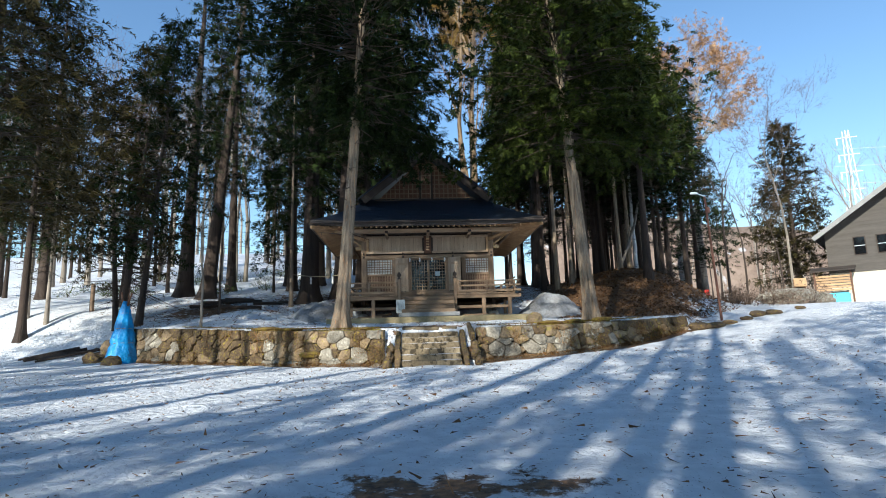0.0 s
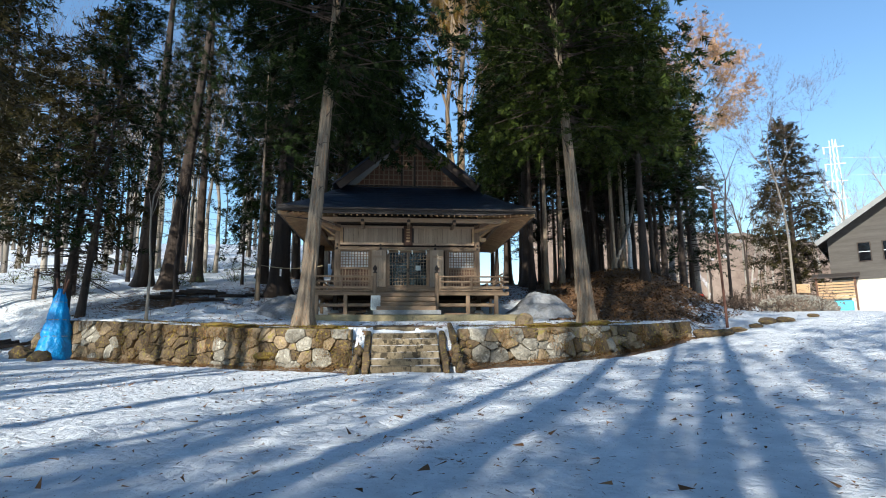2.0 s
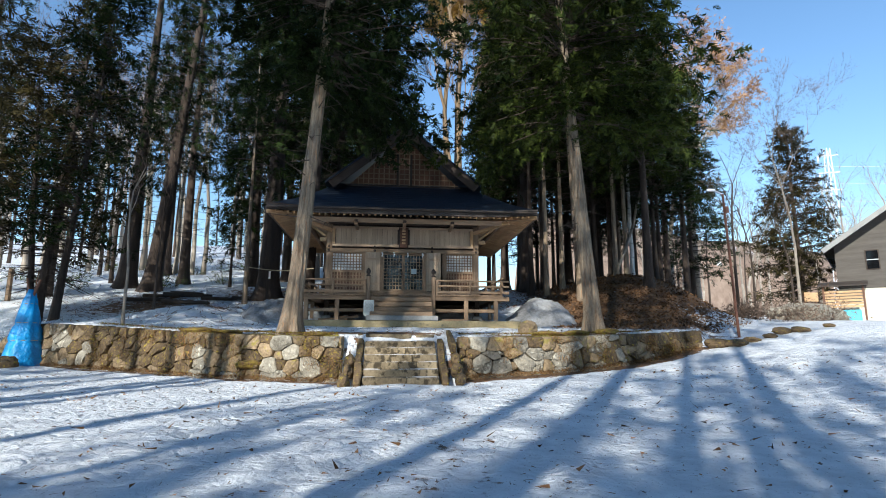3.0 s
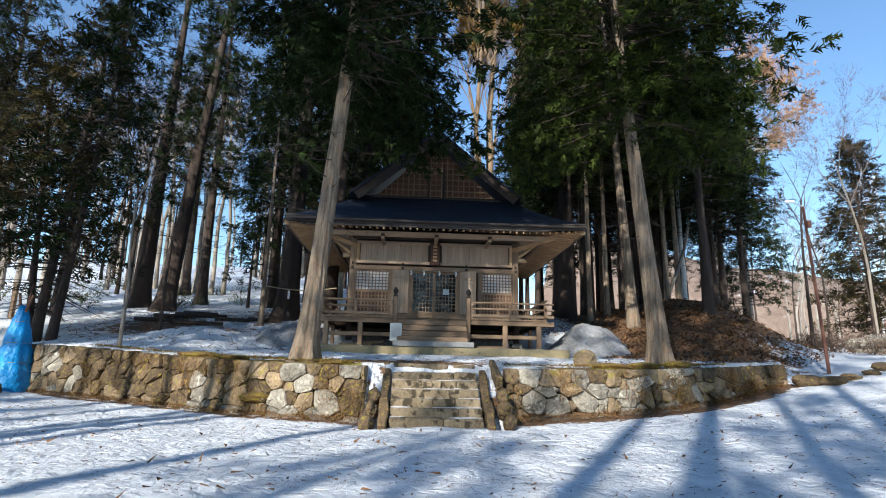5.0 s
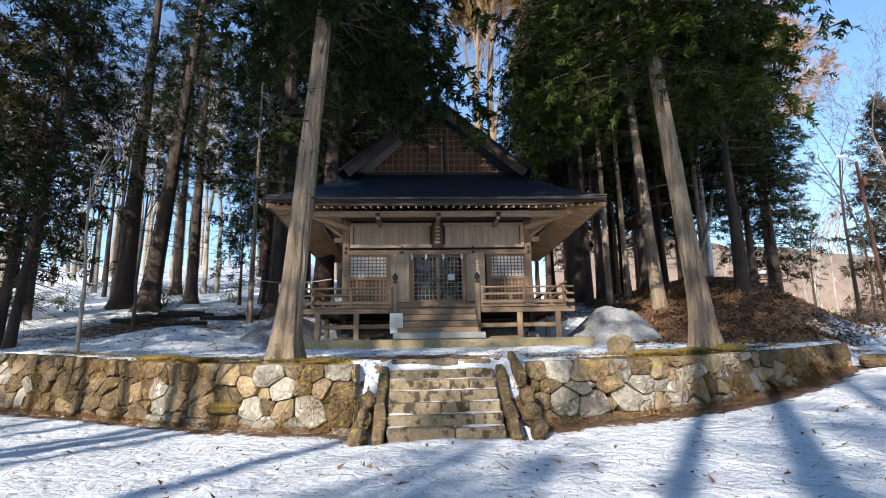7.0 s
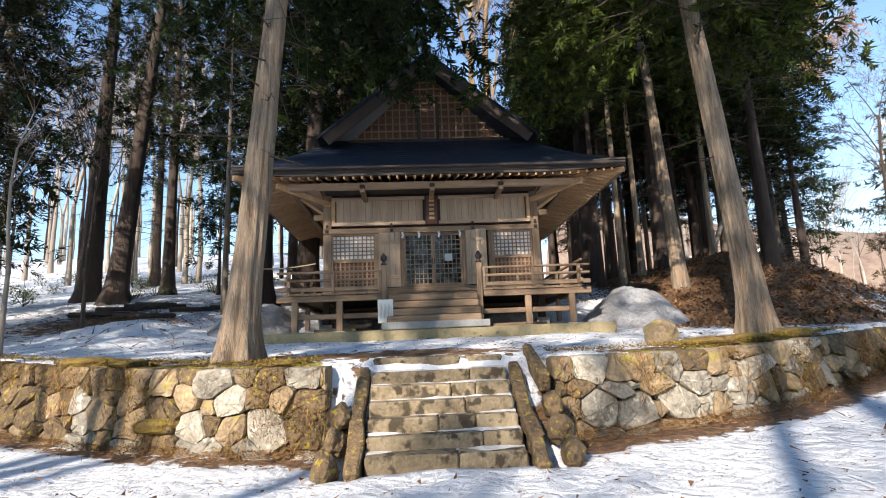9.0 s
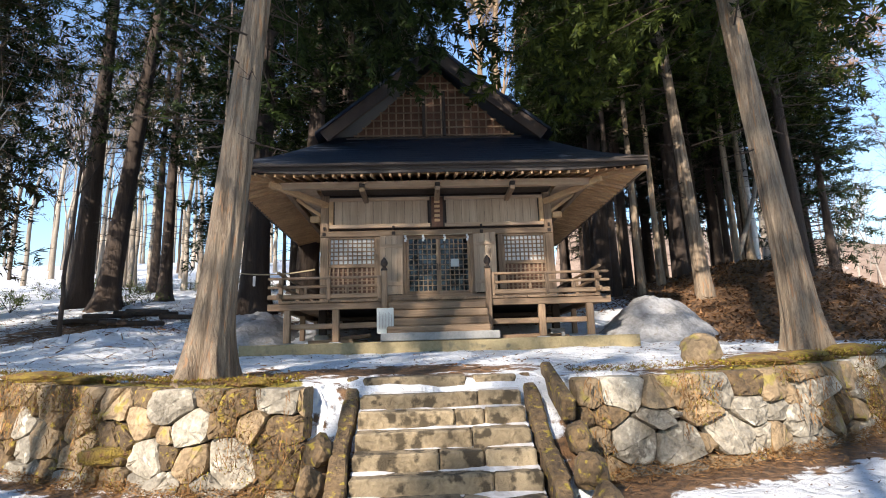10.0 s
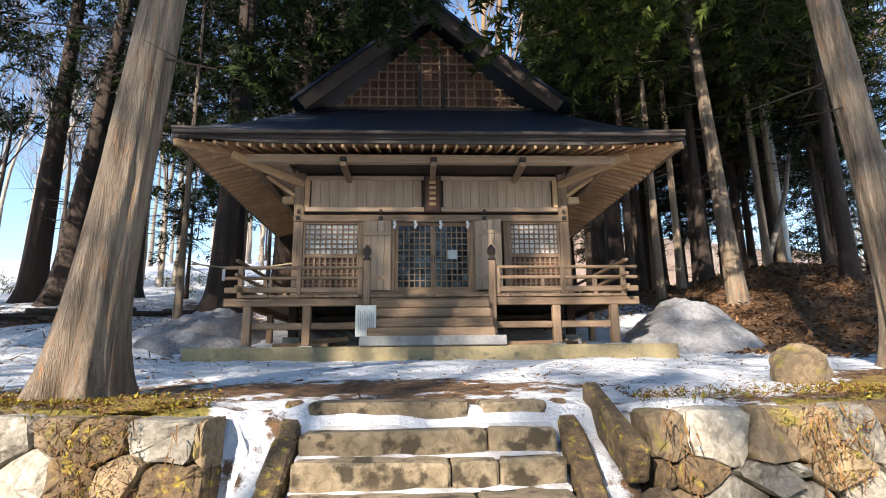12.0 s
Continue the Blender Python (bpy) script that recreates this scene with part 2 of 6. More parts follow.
CYAN_TUB = material("pale_blue_plastic", (0.10, 0.42, 0.58), (0.14, 0.50, 0.66), (1, 1, 1), 0.45, 0.05, 5, 1)
RED_PAINT = material("red_paint", (0.5, 0.03, 0.02), (0.62, 0.05, 0.03), (1, 1, 1), 0.5, 0.05, 5, 1)
ROPE = material("straw_rope", (0.30, 0.24, 0.14), (0.48, 0.40, 0.26), (6, 6, 6), 0.9, 0.4, 6, 2)
GLASS = bpy.data.materials.new("dark_window_glass")
GLASS.use_nodes = True
GLASS.node_tree.nodes["Principled BSDF"].inputs["Base Color"].default_value = (0.006, 0.006, 0.007, 1)
GLASS.node_tree.nodes["Principled BSDF"].inputs["Roughness"].default_value = 0.04
GLASS.node_tree.nodes["Principled BSDF"].inputs["IOR"].default_value = 1.5


# ---- building helpers ----
def thing(name, at, label, category, group="", kind=""):
    ob = new(name)
    ob.empty_display_size = 0.2
    ob.location = at
    return tagged(ob, label, category, group, kind)


def base_of(ob):
    while ob.parent:
        ob = ob.parent
    return Vector(ob.location)


def part(name, bm, mat, parent, label="", flat=True):
    """Links a bmesh, modelled in world metres, as one mesh under parent."""
    me = bpy.data.meshes.new(name)
    if parent is not None:
        bm.transform(Matrix.Translation(-base_of(parent)))
    bm.normal_update()
    bm.to_mesh(me)
    bm.free()
    me.materials.append(mat)
    ob = new(name, me)
    if not flat:
        me.polygons.foreach_set("use_smooth", [True] * len(me.polygons))
    if parent is not None:
        ob.parent = parent
    return tagged(ob, label)


def raw(name, verts, faces, mat, parent=None, smooth_faces=False):
    """One mesh from arrays."""
    me = bpy.data.meshes.new(name)
    me.from_pydata(verts, [], faces)
    me.materials.append(mat)
    if smooth_faces:
        me.polygons.foreach_set("use_smooth", [True] * len(me.polygons))
    ob = new(name, me)
    if parent is not None:
        ob.parent = parent
    return ob


def box(bm, x0, x1, y0, y1, z0, z1, bevel=0.0):
    """An axis box with chamfered edges."""
    r = bmesh.ops.create_cube(bm, size=1, matrix=Matrix.LocRotScale(((x0 + x1) / 2, (y0 + y1) / 2, (z0 + z1) / 2), None, (abs(x1 - x0), abs(y1 - y0), abs(z1 - z0))))
    if bevel:
        edges = list({e for v in r["verts"] for e in v.link_edges})
        bmesh.ops.bevel(bm, geom=edges, offset=bevel, segments=1, affect="EDGES")
    return bm


def bar(bm, a, b, w, h, bevel=0.0):
    """A squared timber from a to b, w wide and h high."""
    a, b = Vector(a), Vector(b)
    d = b - a
    q = d.to_track_quat("X", "Z").to_matrix().to_4x4()
    m = Matrix.Translation((a + b) / 2) @ q @ Matrix.Diagonal((d.length, w, h, 1))
    r = bmesh.ops.create_cube(bm, size=1, matrix=m)
    if bevel:
        edges = list({e for v in r["verts"] for e in v.link_edges})
        bmesh.ops.bevel(bm, geom=edges, offset=bevel, segments=1, affect="EDGES")
    return bm


def pipe(bm, a, b, ra, rb=None, sides=8):
    a, b = Vector(a), Vector(b)
    d = b - a
    m = Matrix.Translation((a + b) / 2) @ d.to_track_quat("Z", "Y").to_matrix().to_4x4()
    bmesh.ops.create_cone(bm, cap_ends=True, segments=sides, radius1=ra, radius2=ra if rb is None else rb, depth=d.length, matrix=m)
    return bm


def B():
    return bmesh.new()

# ---- the ground, one sheet ----
def axis(lo, hi, fine_lo, fine_hi, fine, grow=1.22):
    v = [fine_lo]
    while v[-1] < fine_hi:
        v.append(v[-1] + fine)
    s = fine
    while v[-1] < hi:
        s *= grow
        v.append(v[-1] + s)
    s, out = fine, []
    c = fine_lo
    while c > lo:
        s *= grow
        c -= s
        out.append(c)
    return out[::-1] + v


def litter_amount(x, y):
    """Where needles, leaves and bare earth lie instead of snow, 0 to 1."""
    d = y - wall_y(x)
    a = 0.0
    if -11.5 < x < 12.3:
        foot = math.exp(-((d + 0.35) / (0.6 if x > 2.5 else 0.38)) ** 2) * (1.1 if x > 2.5 else 0.85)
        crest = math.exp(-((d - 0.5) / 0.45) ** 2) * (1.0 if -4.5 < x < -0.7 else 0.75 if 3.5 < x < 9 else 0.25)
        a = max(a, foot, crest)
    a = max(a, math.exp(-((x - 11.5) / 3.6) ** 2 - ((y - 28.0) / 4.6) ** 2) * 1.5)
    a = max(a, math.exp(-((x - 14.5) / 3.8) ** 2 - ((y - 33.0) / 6.0) ** 2) * 1.5)
    a = max(a, math.exp(-((x - 1.4) / 9.0) ** 2 - ((y - 38.0) / 9.0) ** 2) * 0.95)
    a = max(a, 0.95 * smooth(7.0, 10.0, x) * smooth(28.5, 31.0, y) * (1 - smooth(19.0, 23.0, x)))
    a = max(a, 0.8 * math.exp(-((x + 6.0) / 3.5) ** 2 - ((y - 36.0) / 4.0) ** 2))
    a = max(a, math.exp(-((x - 6.9) / 1.1) ** 2 - ((y - 21.4) / 1.2) ** 2) * 1.0)
    a = max(a, math.exp(-((x + 2.0) / 1.7) ** 2 - ((y - 20.0) / 1.0) ** 2) * 1.0)
    a = max(a, math.exp(-((x - 1.1) / 1.2) ** 2 - ((y - 20.0) / 0.5) ** 2))
    a = max(a, math.exp(-((x - 0.3) / 3.4) ** 2 - ((y - 20.9) / 1.1) ** 2) * 1.0)
    a = max(a, math.exp(-((x + 10.5) / 3.2) ** 2 - ((y - 31.0) / 4.2) ** 2) * 0.86)
    a = max(a, math.exp(-((x + 4.5) / 1.6) ** 2 - ((y - 31.5) / 3.0) ** 2) * 0.9)
    a = max(a, math.exp(-((x - 0.7) / 1.6) ** 2 - ((y - 5.2) / 0.75) ** 2) * 0.85)
    a = max(a, math.exp(-((x + 13.6) / 1.6) ** 2 - ((y - 26.4) / 0.9) ** 2) * 0.7)
    a = max(a, 0.35 * math.exp(-((x - 1.2) / 1.3) ** 2) * smooth(4.0, 9.0, y) * (1 - smooth(17.6, 18.2, y)))
    if (-0.5 < x < 0.1 or 2.2 < x < 2.8) and 17.6 < y < 19.6:
        a = max(a, 0.45)
    return min(1.0, a)


def moss_amount(x, y):
    if not -11 < x < 11 or -0.5 < x < 2.8:
        return 0.0
    d = y - wall_y(x)
    return math.exp(-((d - 0.3) / 0.3) ** 2) * (1.0 if -5.5 < x < -0.6 or 4 < x < 8.5 else 0.45)


def build_ground():
    xs = axis(-1500, 1500, -14.5, 15.5, 0.125)
    ys = axis(-1500, 1500, 2.0, 31.0, 0.125)
    nx, ny = len(xs), len(ys)
    verts, lit, mossy = [], [], []
    for y in ys:
        for x in xs:
            z = ground_z(x, y)
            far = max(abs(x), abs(y - 15))
            a = litter_amount(x, y) if far < 60 else 0.0
            if far < 70:
                z += 0.05 * noise.noise(Vector((x * 0.45, y * 0.45, 3.1))) + 0.030 * noise.noise(Vector((x * 1.7, y * 1.7, 8.2)))
                z += 0.030 * noise.noise(Vector((x * 3.1, y * 3.1, 1.2))) * (1.0 if a < 0.5 else 0.6)
                if a > 0.4:
                    z -= 0.03
            verts.append((x, y, z))
            lit.append(a)
            mossy.append(moss_amount(x, y) if far < 30 else 0.0)
    faces = [(j * nx + i, j * nx + i + 1, (j + 1) * nx + i + 1, (j + 1) * nx + i) for j in range(ny - 1) for i in range(nx - 1)]
    ob = raw("ground", verts, faces, GROUND, None, True)
    at = ob.data.attributes.new("litter", "FLOAT", "POINT")
    at.data.foreach_set("value", lit)
    at = ob.data.attributes.new("moss", "FLOAT", "POINT")
    at.data.foreach_set("value", mossy)
    return tagged(ob, "trampled shaded snow with fallen needles and bare earth patches", "ground", kind="structure")


def ground_material():
    m = bpy.data.materials.new("snowy_ground")
    m.use_nodes = True
    n, l = m.node_tree.nodes, m.node_tree.links
    b = n["Principled BSDF"]
    tc = n.new("ShaderNodeTexCoord")

    def nz(scale, detail=6, rough=0.6):
        q = n.new("ShaderNodeTexNoise")
        q.inputs["Scale"].default_value, q.inputs["Detail"].default_value, q.inputs["Roughness"].default_value = scale, detail, rough
        l.new(tc.outputs["Object"], q.inputs["Vector"])
        return q

    def ramp(src, c0, c1, p0=0.35, p1=0.65):
        q = n.new("ShaderNodeValToRGB")
        q.color_ramp.elements[0].position, q.color_ramp.elements[1].position = p0, p1
        q.color_ramp.elements[0].color, q.color_ramp.elements[1].color = (*c0, 1), (*c1, 1)
        l.new(src, q.inputs[0])
        return q

    snow = ramp(nz(2.2).outputs["Fac"], (0.66, 0.67, 0.69), (0.85, 0.855, 0.87))
    dirt = ramp(nz(9, 8).outputs["Fac"], (0.055, 0.034, 0.02), (0.25, 0.135, 0.06))
    attr = n.new("ShaderNodeAttribute")
    attr.attribute_name = "litter"
    edge = nz(3.0, 8, 0.7)
    add = n.new("ShaderNodeMath")
    add.operation = "MULTIPLY_ADD"
    add.inputs[1].default_value = 2.2
    l.new(edge.outputs["Fac"], add.inputs[0])
    l.new(attr.outputs["Fac"], add.inputs[2])
    cut = n.new("ShaderNodeMapRange")
    cut.inputs["From Min"].default_value, cut.inputs["From Max"].default_value = 1.62, 1.78
    l.new(add.outputs[0], cut.inputs["Value"])
    speck = nz(38, 3, 0.5)
    sp = n.new("ShaderNodeMapRange")
    sp.inputs["From Min"].default_value, sp.inputs["From Max"].default_value = 0.66, 0.71
    l.new(speck.outputs["Fac"], sp.inputs["Value"])
    sp2 = n.new("ShaderNodeMath")
    sp2.operation = "MULTIPLY"
    sp2.inputs[1].default_value = 0.75
    l.new(sp.outputs[0], sp2.inputs[0])
    mxf = n.new("ShaderNodeMath")
    mxf.operation = "MAXIMUM"
    l.new(cut.outputs[0], mxf.inputs[0])
    l.new(sp2.outputs[0], mxf.inputs[1])
    mx = n.new("ShaderNodeMix")
    mx.data_type = "RGBA"
    l.new(mxf.outputs[0], mx.inputs["Factor"])
    l.new(snow.outputs[0], mx.inputs["A"])
    l.new(dirt.outputs[0], mx.inputs["B"])
    mattr = n.new("ShaderNodeAttribute")
    mattr.attribute_name = "moss"
    madd = n.new("ShaderNodeMath")
    madd.operation = "ADD"
    l.new(mattr.outputs["Fac"], madd.inputs[0])
    l.new(nz(4.5, 6, 0.7).outputs["Fac"], madd.inputs[1])
    mcut = n.new("ShaderNodeMapRange")
    mcut.inputs["From Min"].default_value, mcut.inputs["From Max"].default_value = 1.05, 1.2
    l.new(madd.outputs[0], mcut.inputs["Value"])
    mcol = ramp(nz(24, 5).outputs["Fac"], (0.10, 0.085, 0.015), (0.27, 0.21, 0.03))
    mx2 = n.new("ShaderNodeMix")
    mx2.data_type = "RGBA"
    l.new(mcut.outputs[0], mx2.inputs["Factor"])
    l.new(mx.outputs["Result"], mx2.inputs["A"])
    l.new(mcol.outputs[0], mx2.inputs["B"])
    l.new(mx2.outputs["Result"], b.inputs["Base Color"])
    b.inputs["Roughness"].default_value = 0.7
    vor = n.new("ShaderNodeTexVoronoi")
    vor.feature = "SMOOTH_F1"
    vor.inputs["Scale"].default_value = 4.2
    warp = n.new("ShaderNodeVectorMath")
    warp.operation = "ADD"
    wn2 = nz(2.0, 2)
    l.new(tc.outputs["Object"], warp.inputs[0])
    l.new(wn2.outputs["Color"], warp.inputs[1])
    l.new(warp.outputs[0], vor.inputs["Vector"])
    fine = nz(14, 8, 0.7)
    hs = n.new("ShaderNodeMath")
    hs.operation = "MULTIPLY_ADD"
    hs.inputs[1].default_value = 0.65
    l.new(fine.outputs["Fac"], hs.inputs[0])
    l.new(vor.outputs["Distance"], hs.inputs[2])
    bp = n.new("ShaderNodeBump")
    bp.inputs["Strength"].default_value, bp.inputs["Distance"].default_value = 0.85, 0.13
    l.new(hs.outputs[0], bp.inputs["Height"])
    l.new(bp.outputs[0], b.inputs["Normal"])
    return m


GROUND = ground_material()
ground = build_ground()

# ---- the shrine hall ----
CX, WY, EY = 1.43, 27.9, 26.2       # middle, front wall plane, front eave line
FLOOR, PLINTH = 3.79, 2.66


def shrine():
    hall = thing("shrine_hall", (CX, 30.5, PLINTH), "weathered timber shrine hall with a dark gabled hip roof", "shrine")
    half = 3.28
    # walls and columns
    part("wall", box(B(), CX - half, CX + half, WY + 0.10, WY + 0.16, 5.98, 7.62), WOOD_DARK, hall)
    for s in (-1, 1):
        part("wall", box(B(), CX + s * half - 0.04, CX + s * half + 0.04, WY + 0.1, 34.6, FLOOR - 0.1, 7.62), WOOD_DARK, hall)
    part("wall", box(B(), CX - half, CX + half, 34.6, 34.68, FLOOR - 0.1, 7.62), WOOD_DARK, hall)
    # floor and ceiling carry the room's shade as near-black colour
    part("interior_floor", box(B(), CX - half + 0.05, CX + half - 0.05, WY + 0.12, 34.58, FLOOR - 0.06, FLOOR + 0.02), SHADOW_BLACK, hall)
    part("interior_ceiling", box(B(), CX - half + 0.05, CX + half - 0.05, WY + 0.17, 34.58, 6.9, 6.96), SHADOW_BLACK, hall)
    for x in (CX - half, CX - 1.72, CX - 1.0, CX + 1.0, CX + 1.82, CX + half):
        w = 0.12 if abs(abs(x - CX) - half) < 0.01 else 0.075
        part("column", box(B(), x - w, x + w, WY - 0.02, WY + 0.2, FLOOR - 0.05, 5.75 if w < 0.1 else 7.1, 0.012), WOOD_Z, hall)
    for s in (-1, 1):
        for y in (30.2, 32.4, 34.6):
            part("column", box(B(), CX + s * half - 0.11, CX + s * half + 0.11, y - 0.11, y + 0.11, FLOOR - 0.05, 7.1, 0.012), WOOD_Z, hall)
        part("tie_beam", box(B(), CX + s * half - 0.06, CX + s * half + 0.06, WY + 0.2, 34.6, 5.76, 5.95, 0.01), WOOD_Y, hall)
    part("lintel", box(B(), CX - half - 0.12, CX + half + 0.12, WY - 0.05, WY + 0.12, 5.755, 5.93, 0.012), WOOD_X, hall)
    for s in (-1, 1):
        part("beam_end", box(B(), CX + s * (half + 0.13), CX + s * (half + 0.42), WY - 0.04, WY + 0.1, 6.22, 6.40, 0.02), WOOD_WARM, hall, "carved pale beam end")
        for x in (s * half, s * 1.28):
            part("peg", box(B(), CX + x - 0.05, CX + x + 0.05, WY - 0.085, WY - 0.051, 5.79, 5.89, 0.012), WOOD_DARK, hall)
            part("peg", box(B(), CX + x - 0.035, CX + x + 0.035, WY - 0.085, WY - 0.051, 5.95, 6.06, 0.012), WOOD_DARK, hall)
    # sill and threshold
    part("sill", box(B(), CX - half, CX + half, WY - 0.06, WY + 0.14, FLOOR + 0.002, FLOOR + 0.24, 0.012), WOOD_X, hall)
    # board frieze over the door
    fz0, fz1 = 6.02, 6.93
    frieze = part("frieze_panel", box(B(), CX - 3.12, CX + 3.12, WY + 0.03, WY + 0.085, fz0, fz1), WOOD_DARK, hall)
    for s in (-1, 1):
        x0, x1 = (CX - 3.0, CX - 0.27) if s < 0 else (CX + 0.27, CX + 3.0)
        n = 12
        for i in range(n):
            a, b = x0 + (x1 - x0) * i / n, x0 + (x1 - x0) * (i + 1) / n
            part("board", box(B(), a + 0.004, b - 0.004, WY + 0.006, WY + 0.029, fz0 + 0.1, fz1 - 0.1, 0.004), WOOD_PALE, frieze)
    part("frame", box(B(), CX - 3.14, CX + 3.14, WY - 0.05, WY + 0.03, fz1 - 0.1, fz1, 0.01), WOOD_PALE_X, frieze)
    part("frame", box(B(), CX - 3.14, CX + 3.14, WY - 0.05, WY + 0.03, fz0 - 0.01, fz0 + 0.1, 0.01), WOOD_PALE_X, frieze)
    for x in (CX - 3.09, CX + 3.09):
        part("frame", box(B(), x - 0.06, x + 0.06, WY - 0.045, WY + 0.03, fz0 + 0.1, fz1 - 0.1, 0.01), WOOD_WARM, frieze)
    # lattice windows, white paper above, boards below
    for x0, x1 in ((CX - 3.15, CX - 1.80), (CX + 1.90, CX + 3.15)):
        win = part("window", box(B(), x0, x1, WY + 0.012, WY + 0.05, 4.86, 4.97, 0.006), WOOD_X, hall, "lattice window backed with white paper")
        part("pane", box(B(), x0 + 0.03, x1 - 0.03, WY + 0.075, WY + 0.085, 4.97, 5.70), PAPER, win, "white paper pane")
        part("lower_panel", box(B(), x0 + 0.03, x1 - 0.03, WY + 0.075, WY + 0.09, FLOOR + 0.25, 4.86), WOOD_RED, win, "reddish boarded lower panel")
        part("frame", box(B(), x0, x1, WY + 0.0, WY + 0.06, 5.70, 5.755, 0.006), WOOD_X, win)
        part("frame", box(B(), x0, x1, WY + 0.0, WY + 0.06, FLOOR + 0.245, FLOOR + 0.30, 0.006), WOOD_X, win)
        for x in (x0, x1 - 0.05):
            part("frame", box(B(), x, x + 0.05, WY + 0.0, WY + 0.06, FLOOR + 0.30, 5.70, 0.006), WOOD_Z, win)
        nx, nz = 10, 6
        for i in range(1, nx):
            x = x0 + (x1 - x0) * i / nx
            part("slat", box(B(), x - 0.017, x + 0.017, WY + 0.03, WY + 0.058, 4.97, 5.70), WOOD_Z, win)
            part("slat", box(B(), x - 0.024, x + 0.024, WY + 0.028, WY + 0.062, FLOOR + 0.3, 4.86), WOOD_Z, win)
        for j in range(1, nz):
            z = 4.97 + 0.73 * j / nz
            part("slat", box(B(), x0 + 0.05, x1 - 0.05, WY + 0.034, WY + 0.062, z - 0.016, z + 0.016), WOOD_X, win)
        for j in range(1, 6):
            z = FLOOR + 0.3 + 0.77 * j / 6
            part("slat", box(B(), x0 + 0.05, x1 - 0.05, WY + 0.040, WY + 0.066, z - 0.014, z + 0.014), WOOD_X, win)
    # glazed lattice sliding doors
    for i, (x0, x1) in enumerate(((CX - 0.92, CX + 0.02), (CX + 0.0, CX + 0.93))):
        y = WY + 0.02 + 0.045 * i
        z0, z1 = FLOOR + 0.25, 5.75
        door = part("door", box(B(), x0, x1, y, y + 0.035, z0, z0 + 0.10, 0.005), WOOD_X, hall, "glazed lattice sliding door")
        part("rail", box(B(), x0, x1, y, y + 0.035, z1 - 0.09, z1, 0.005), WOOD_X, door)
        for x in (x0, x1 - 0.075):
            part("stile", box(B(), x, x + 0.075, y, y + 0.035, z0 + 0.10, z1 - 0.09, 0.005), WOOD_Z, door)
        part("pane", box(B(), x0 + 0.07, x1 - 0.07, y + 0.026, y + 0.032, z0 + 0.1, z1 - 0.09), GLASS, door, "dark reflecting glass")
        for k in range(1, 6):
            x = x0 + 0.075 + (x1 - x0 - 0.15) * k / 6
            part("slat", box(B(), x - 0.014, x + 0.014, y + 0.003, y + 0.022, z0 + 0.1, z1 - 0.09), WOOD_Z, door)
        for k in range(1, 10):
            z = z0 + 0.1 + (z1 - z0 - 0.19) * k / 10
            part("slat", box(B(), x0 + 0.075, x1 - 0.075, y + 0.001, y + 0.020, z - 0.013, z + 0.013), WOOD_X, door)
        part("pull", box(B(), (x1 - 0.055 if i == 0 else x0 + 0.03), (x1 - 0.03 if i == 0 else x0 + 0.055), y - 0.006, y, 4.75, 4.93), WOOD_DARK, door)
    part("notice", box(B(), CX + 0.36, CX + 0.60, WY + 0.05, WY + 0.058, 4.83, 5.06), WHITE_PAINT, hall, "white paper notice on the door")
    # folded-back board doors
    for s, ang in ((-1, 0.0), (1, 20.0)):
        bm = B()
        for k in range(4):
            box(bm, k * 0.165 + 0.003, (k + 1) * 0.165 - 0.003, -0.03, 0.0, FLOOR + 0.26, 5.76, 0.004)
        hinge = CX - 1.02 if s < 0 else CX + 1.04
        if s < 0:
            bm.transform(pose(hinge - 0.66, WY - 0.045, 0))
        else:
            bm.transform(pose(hinge, WY - 0.05, 0, 0, 0, -ang))
        leaf = part("door", bm, WOOD_PALE, hall, "weathered board door standing open")
        for zz in (4.35, 5.45):
            bb = box(B(), 0.02, 0.62, -0.052, -0.031, zz - 0.05, zz + 0.05, 0.004)
            bb.transform(pose(hinge - 0.66, WY - 0.045, 0) if s < 0 else pose(hinge, WY - 0.05, 0, 0, 0, -ang))
            part("batten", bb, WOOD_PALE_X, leaf)
    # name board
    plaque = part("plaque", box(B(), CX - 0.21, CX + 0.21, WY - 0.13, WY - 0.06, 5.98, 6.90, 0.012), WOOD_RED, hall, "upright red-brown carved name board")
    for x in (CX - 0.21, CX + 0.17):
        part("frame", box(B(), x, x + 0.04, WY - 0.155, WY - 0.131, 5.98, 6.90, 0.005), WOOD_DARK, plaque)
    for k in range(5):
        part("character", box(B(), CX - 0.08, CX + 0.08, WY - 0.142, WY - 0.131, 6.70 - k * 0.14, 6.78 - k * 0.14, 0.004), WOOD_WARM, plaque)
    # eave beams
    part("eave_beam", box(B(), CX - 4.35, CX + 4.35, 26.83, 27.0, 6.90, 7.10, 0.015), WOOD_PALE_X, hall, "long pale eave beam")
    for s in (-1, 1):
        part("eave_beam", box(B(), CX + s * 4.2 - 0.08, CX + s * 4.2 + 0.08, 27.0, 35.4, 6.88, 7.06, 0.015), WOOD_Y, hall)
        part("bracket_arm", bar(B(), (CX + s * 3.2, WY + 0.05, 6.72), (CX + s * 4.55, 26.65, 7.0), 0.14, 0.17, 0.02), WOOD_WARM, hall)
        part("eave_panel", box(B(), CX + s * 3.45, CX + s * 4.1, 27.2, 34.6, 7.02, 7.06), WOOD_PALE, hall)
        part("bracket_arm", bar(B(), (CX + s * 3.3, WY + 0.06, 6.35), (CX + s * 4.12, WY + 0.06, 6.95), 0.08, 0.09, 0.01), WOOD_WARM, hall)
